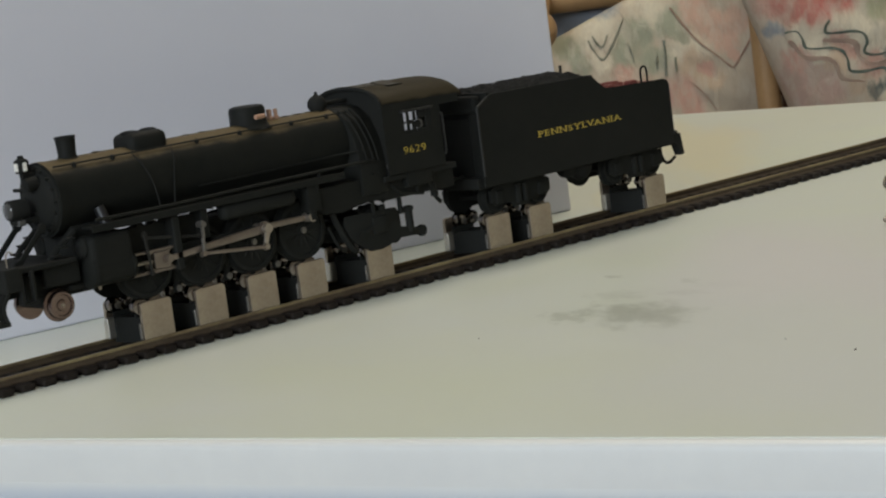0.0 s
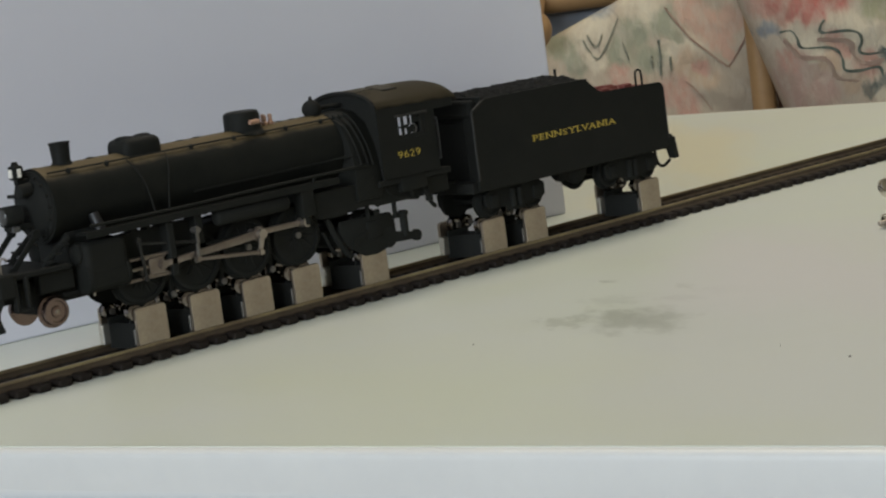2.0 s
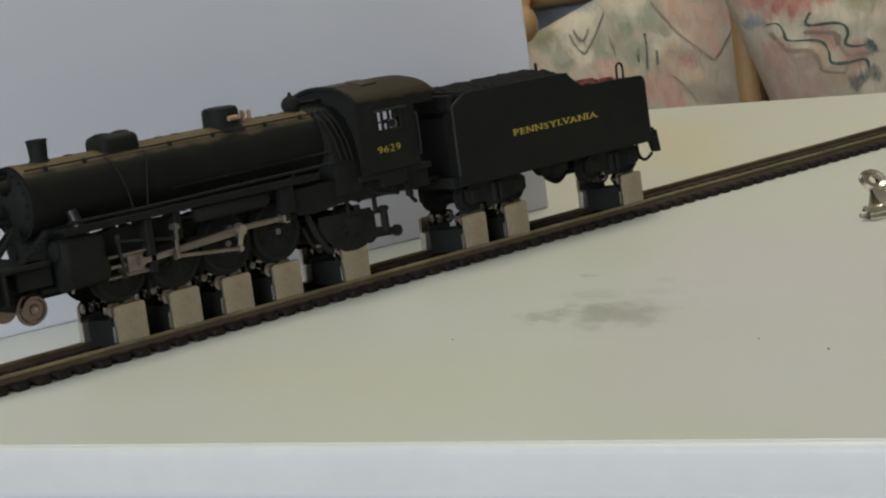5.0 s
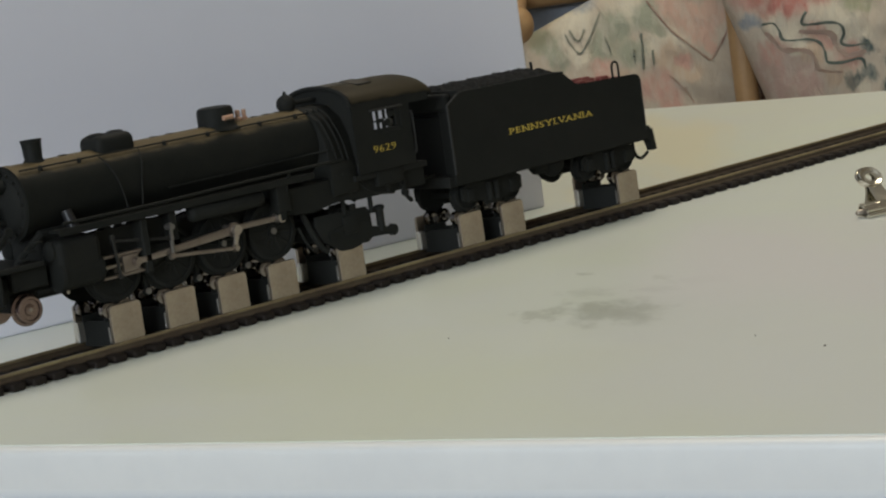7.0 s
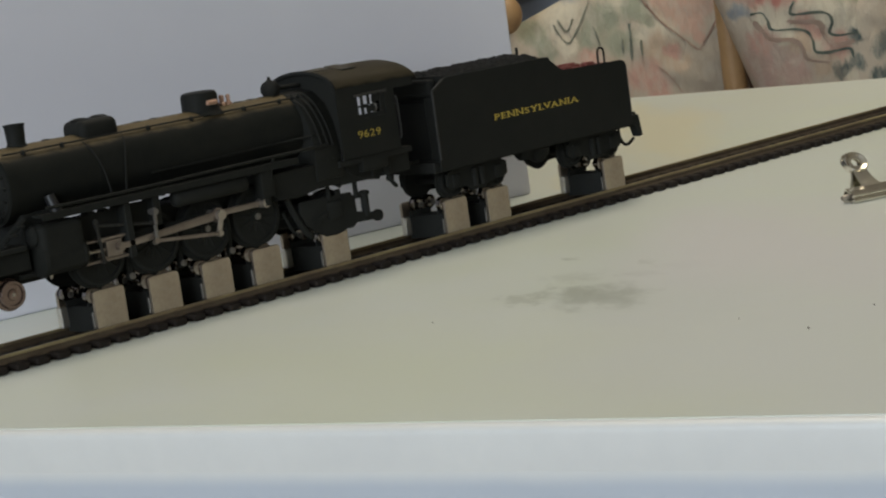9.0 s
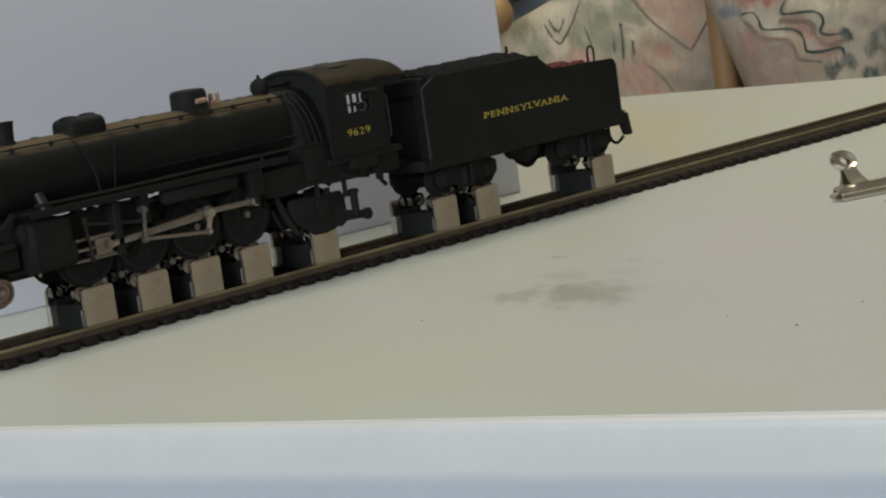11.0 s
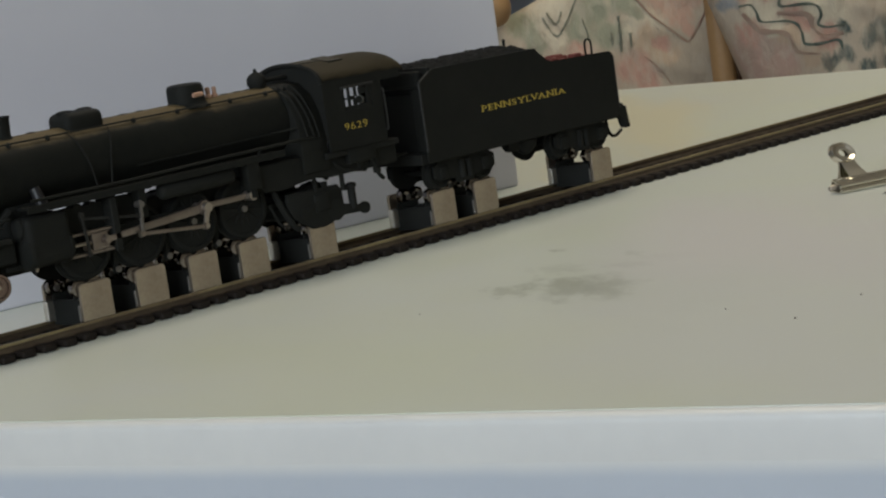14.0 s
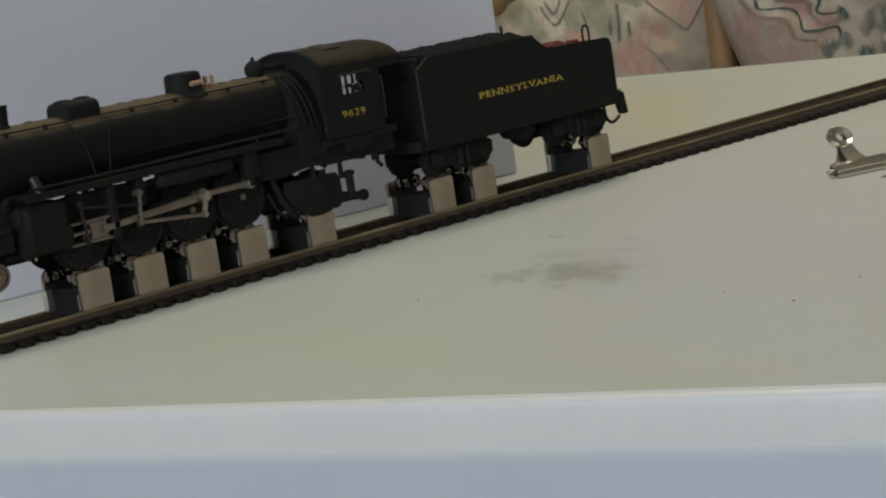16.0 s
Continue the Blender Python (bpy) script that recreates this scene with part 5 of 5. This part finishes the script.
    tank = part("water_scoop", done(lathe(nb(), [(0, 2.0), (1, 2.8), (2, 3.0), (9, 3.0), (10, 2.8), (11, 2.0)], (174.5, -6, 20.2), (1, 0, 0), 24)), SOOT, T)
    bm = nb()
    lathe(bm, [(0, 4.6), (2, 4.2), (4, 2.6), (5, 1.0)], (183, -7, 20.5), (0, 0, -1), 20)
    box(bm, 160, 171, -10.5, -9.5, 21.4, 22.2, 0.2)
    part("hanging_gear", done(bm), SOOT, T)
    # trucks
    for pair in (TENDER_AXLES[:2], TENDER_AXLES[2:]):
        tr = new("truck")
        tr.empty_display_size = 0.005
        tr.parent = T
        a, b = pair
        c = (a + b) / 2
        for s in (-1, 1):
            y0, y1 = sorted((s * 10.7, s * 12.0))
            bm = nb()
            prism(bm, [(a - 4.2, 19.6), (a - 1, 21.4), (c - 5, 22.0), (c + 5, 22.0), (b + 1, 21.4), (b + 4.2, 19.6), (b + 4.0, 15.6), (b + 1.5, 14.2), (b - 2.4, 15), (c + 4.2, 14.4), (c + 3.4, 12.6), (c - 3.4, 12.6), (c - 4.2, 14.4), (a + 2.4, 15), (a - 1.5, 14.2), (a - 4.0, 15.6)], y0, y1, 0.3)
            for x in (a, b):
                box(bm, x - 2, x + 2, y0 - 0.6, y1 + 0.6, 14.8, 19.4, 0.6)
            for x in (c - 1.6, c + 1.6):
                rod(bm, (x, s * 12.1, 14), (x, s * 12.1, 20), 1.2, 1.2, 12)
            part("side_frame", done(bm), WHEEL, tr)
            for x in (a, b):
                w = part("wheel", done(lathe(nb(), [(-1.4, 5.9), (-0.9, 5.85), (-0.6, 5.2), (1.3, 5.1), (1.45, 4.8), (1.45, 4.2), (0.9, 4.0), (0.9, 1.5), (1.3, 1.3), (1.4, 0.8)], (x, s * 8.6, 16.87), (0, s, 0), 32)), WHEEL, tr)
        bm = nb()
        for x in (a, b):
            rod(bm, (x, -10, 16.87), (x, 10, 16.87), 0.9, 0.9, 12)
        box(bm, c - 3, c + 3, -10.8, 10.8, 16.5, 22.9, 0.5)
        part("bolster", done(bm), SOOT, tr)


tender()


# ---- clip on the table ----
def bulldog_clip():
    c = thing("bulldog_clip", "shiny nickel spring clip with ring handles, lying on the table", "clip", pose(0.209, -0.1181, TOP, 0, 0, -22.6))
    n = 20.0
    part("lower_jaw", done(lathe(nb(), [(0, 0.5), (0.15, 0.95), (n - 0.15, 0.95), (n, 0.5)], (0, -0.3, 0.95), (1, 0, 0), 18)), CLIP_METAL, c, "polished rolled jaw")
    part("upper_jaw", done(lathe(nb(), [(0, 0.5), (0.15, 0.75), (n + 0.35, 0.75), (n + 0.5, 0.5)], (0, 0.1, 2.5), (1, 0, 0), 16)), CLIP_METAL, c, "polished rolled jaw")
    # folded spring body: a thin bent sheet, upper leaf rising to the ridge, back sheet and base leaf
    outer = [(0.5, 2.9), (2.0, 3.35), (4.0, 4.05), (4.7, 4.15), (5.4, 3.8), (6.2, 1.4), (6.2, 0.2), (0.8, 0.2)]
    inner = [(0.8, 0.6), (5.8, 0.6), (5.8, 1.4), (5.0, 3.5), (4.6, 3.75), (2.2, 2.95), (0.7, 2.5)]
    part("body", done(section(nb(), outer + inner, 0.3, n + 0.4), 50), CLIP_METAL, c, "folded spring body")
    part("ridge", done(rod(nb(), (0.2, 4.6, 4.0), (n + 0.5, 4.6, 4.0), 0.4, 0.4, 12)), CLIP_METAL, c)
    part("spring_end", done(lathe(nb(), [(0, 0.7), (0.2, 0.85), (1.8, 1.05), (6.0, 1.05)], (-2.1, 3.0, 1.9), (1, 0, 0), 16)), STEEL, c, "grey spring end")
    for foot, head, rise, w0 in (((11.2, 5.0, 3.7), (10.6, 13.4, 10.9), 46, 3.7), ((10.0, 7.6, 1.6), (10.5, 15.0, 10.5), 48, 7.0)):
        foot, head = Vector(foot), Vector(head)
        ex = Vector((1, 0, 0))
        ev = Vector((0, math.cos(radians(rise)), math.sin(radians(rise))))
        en = Vector((0, -ev.z, ev.y))
        bm = nb()
        rings = []
        prof = [(1.55, -0.2), (1.55, 0.12), (2.2, 0.0), (2.9, 0.2), (3.4, 0.7), (3.9, 0.75), (4.2, 0.3), (4.1, -0.25), (3.6, -0.3), (2.6, -0.3)]
        for i in range(36):
            a = 2 * math.pi * i / 36
            rings.append([bm.verts.new(head + ex * r * math.cos(a) + ev * r * math.sin(a) + en * d) for r, d in prof])
        for i in range(36):
            for j in range(len(prof)):
                k = (j + 1) % len(prof)
                bm.faces.new((rings[i][j], rings[(i + 1) % 36][j], rings[(i + 1) % 36][k], rings[i][k]))
        part("ring", done(bm, 60), CLIP_METAL, c, "dished nickel ring")
        # lever: a flat leaf, broad and flared at its foot, narrowing to the neck of the ring
        bm = nb()
        steps = []
        for k in range(9):
            a = k / 8
            p = foot.lerp(head - ev * 3.3, a) - en * 0.5 * math.sin(math.pi * a)
            w = w0 * (1 - a) ** 1.5 + 2.5 * (1 - (1 - a) ** 1.5)
            steps.append([bm.verts.new(p + ex * q * w + en * h) for q, h in ((-1, -0.2), (-0.86, 0.25), (0.86, 0.25), (1, -0.2), (0.8, -0.1), (-0.8, -0.1))])
        for A, B in zip(steps, steps[1:]):
            for k in range(6):
                bm.faces.new((A[k], A[(k + 1) % 6], B[(k + 1) % 6], B[k]))
        bm.faces.new(steps[0]), bm.faces.new(steps[-1])
        part("lever", done(bm, 35), CLIP_METAL, c, "flat nickel lever")


bulldog_clip()


def splinter():
    # shadowed dark mark by the clip, added as a thin sliver
    bm = prism(nb(), [(-1.9, 0.0), (1.9, 0.0), (1.6, 0.35), (-0.4, 0.5), (-1.7, 0.15)], -0.35, 0.35, 0.08)
    tagged(part("splinter", bm, DIRT, None, "", pose(0.2108, -0.1347, TOP, 0, 0, -32)), "thin dark sliver added for a shadowed mark by the clip", "splinter")


splinter()


# ---- specks of dirt on the table ----
def specks():
    for x, y, a, b in ((52, -217, 0.55, 0.3), (38, -103, 0.26, 0.14), (57.6, -192, 0.28, 0.12), (77, -218, 0.35, 0.18)):
        bm = nb()
        r = bmesh.ops.create_icosphere(bm, subdivisions=2, radius=1)
        for v in r["verts"]:
            v.co = (v.co.x * a * (1 + 0.3 * noise.noise(v.co * 2)), v.co.y * b, max(0, v.co.z) * 0.35 * (1 + 0.3 * noise.noise(v.co * 3)))
        tagged(part("crumb", bm, DIRT, None, "", pose(x / 1000, y / 1000, TOP, 0, 0, 30)), "tiny dark crumb lying on the table", "crumb", "crumbs")


specks()
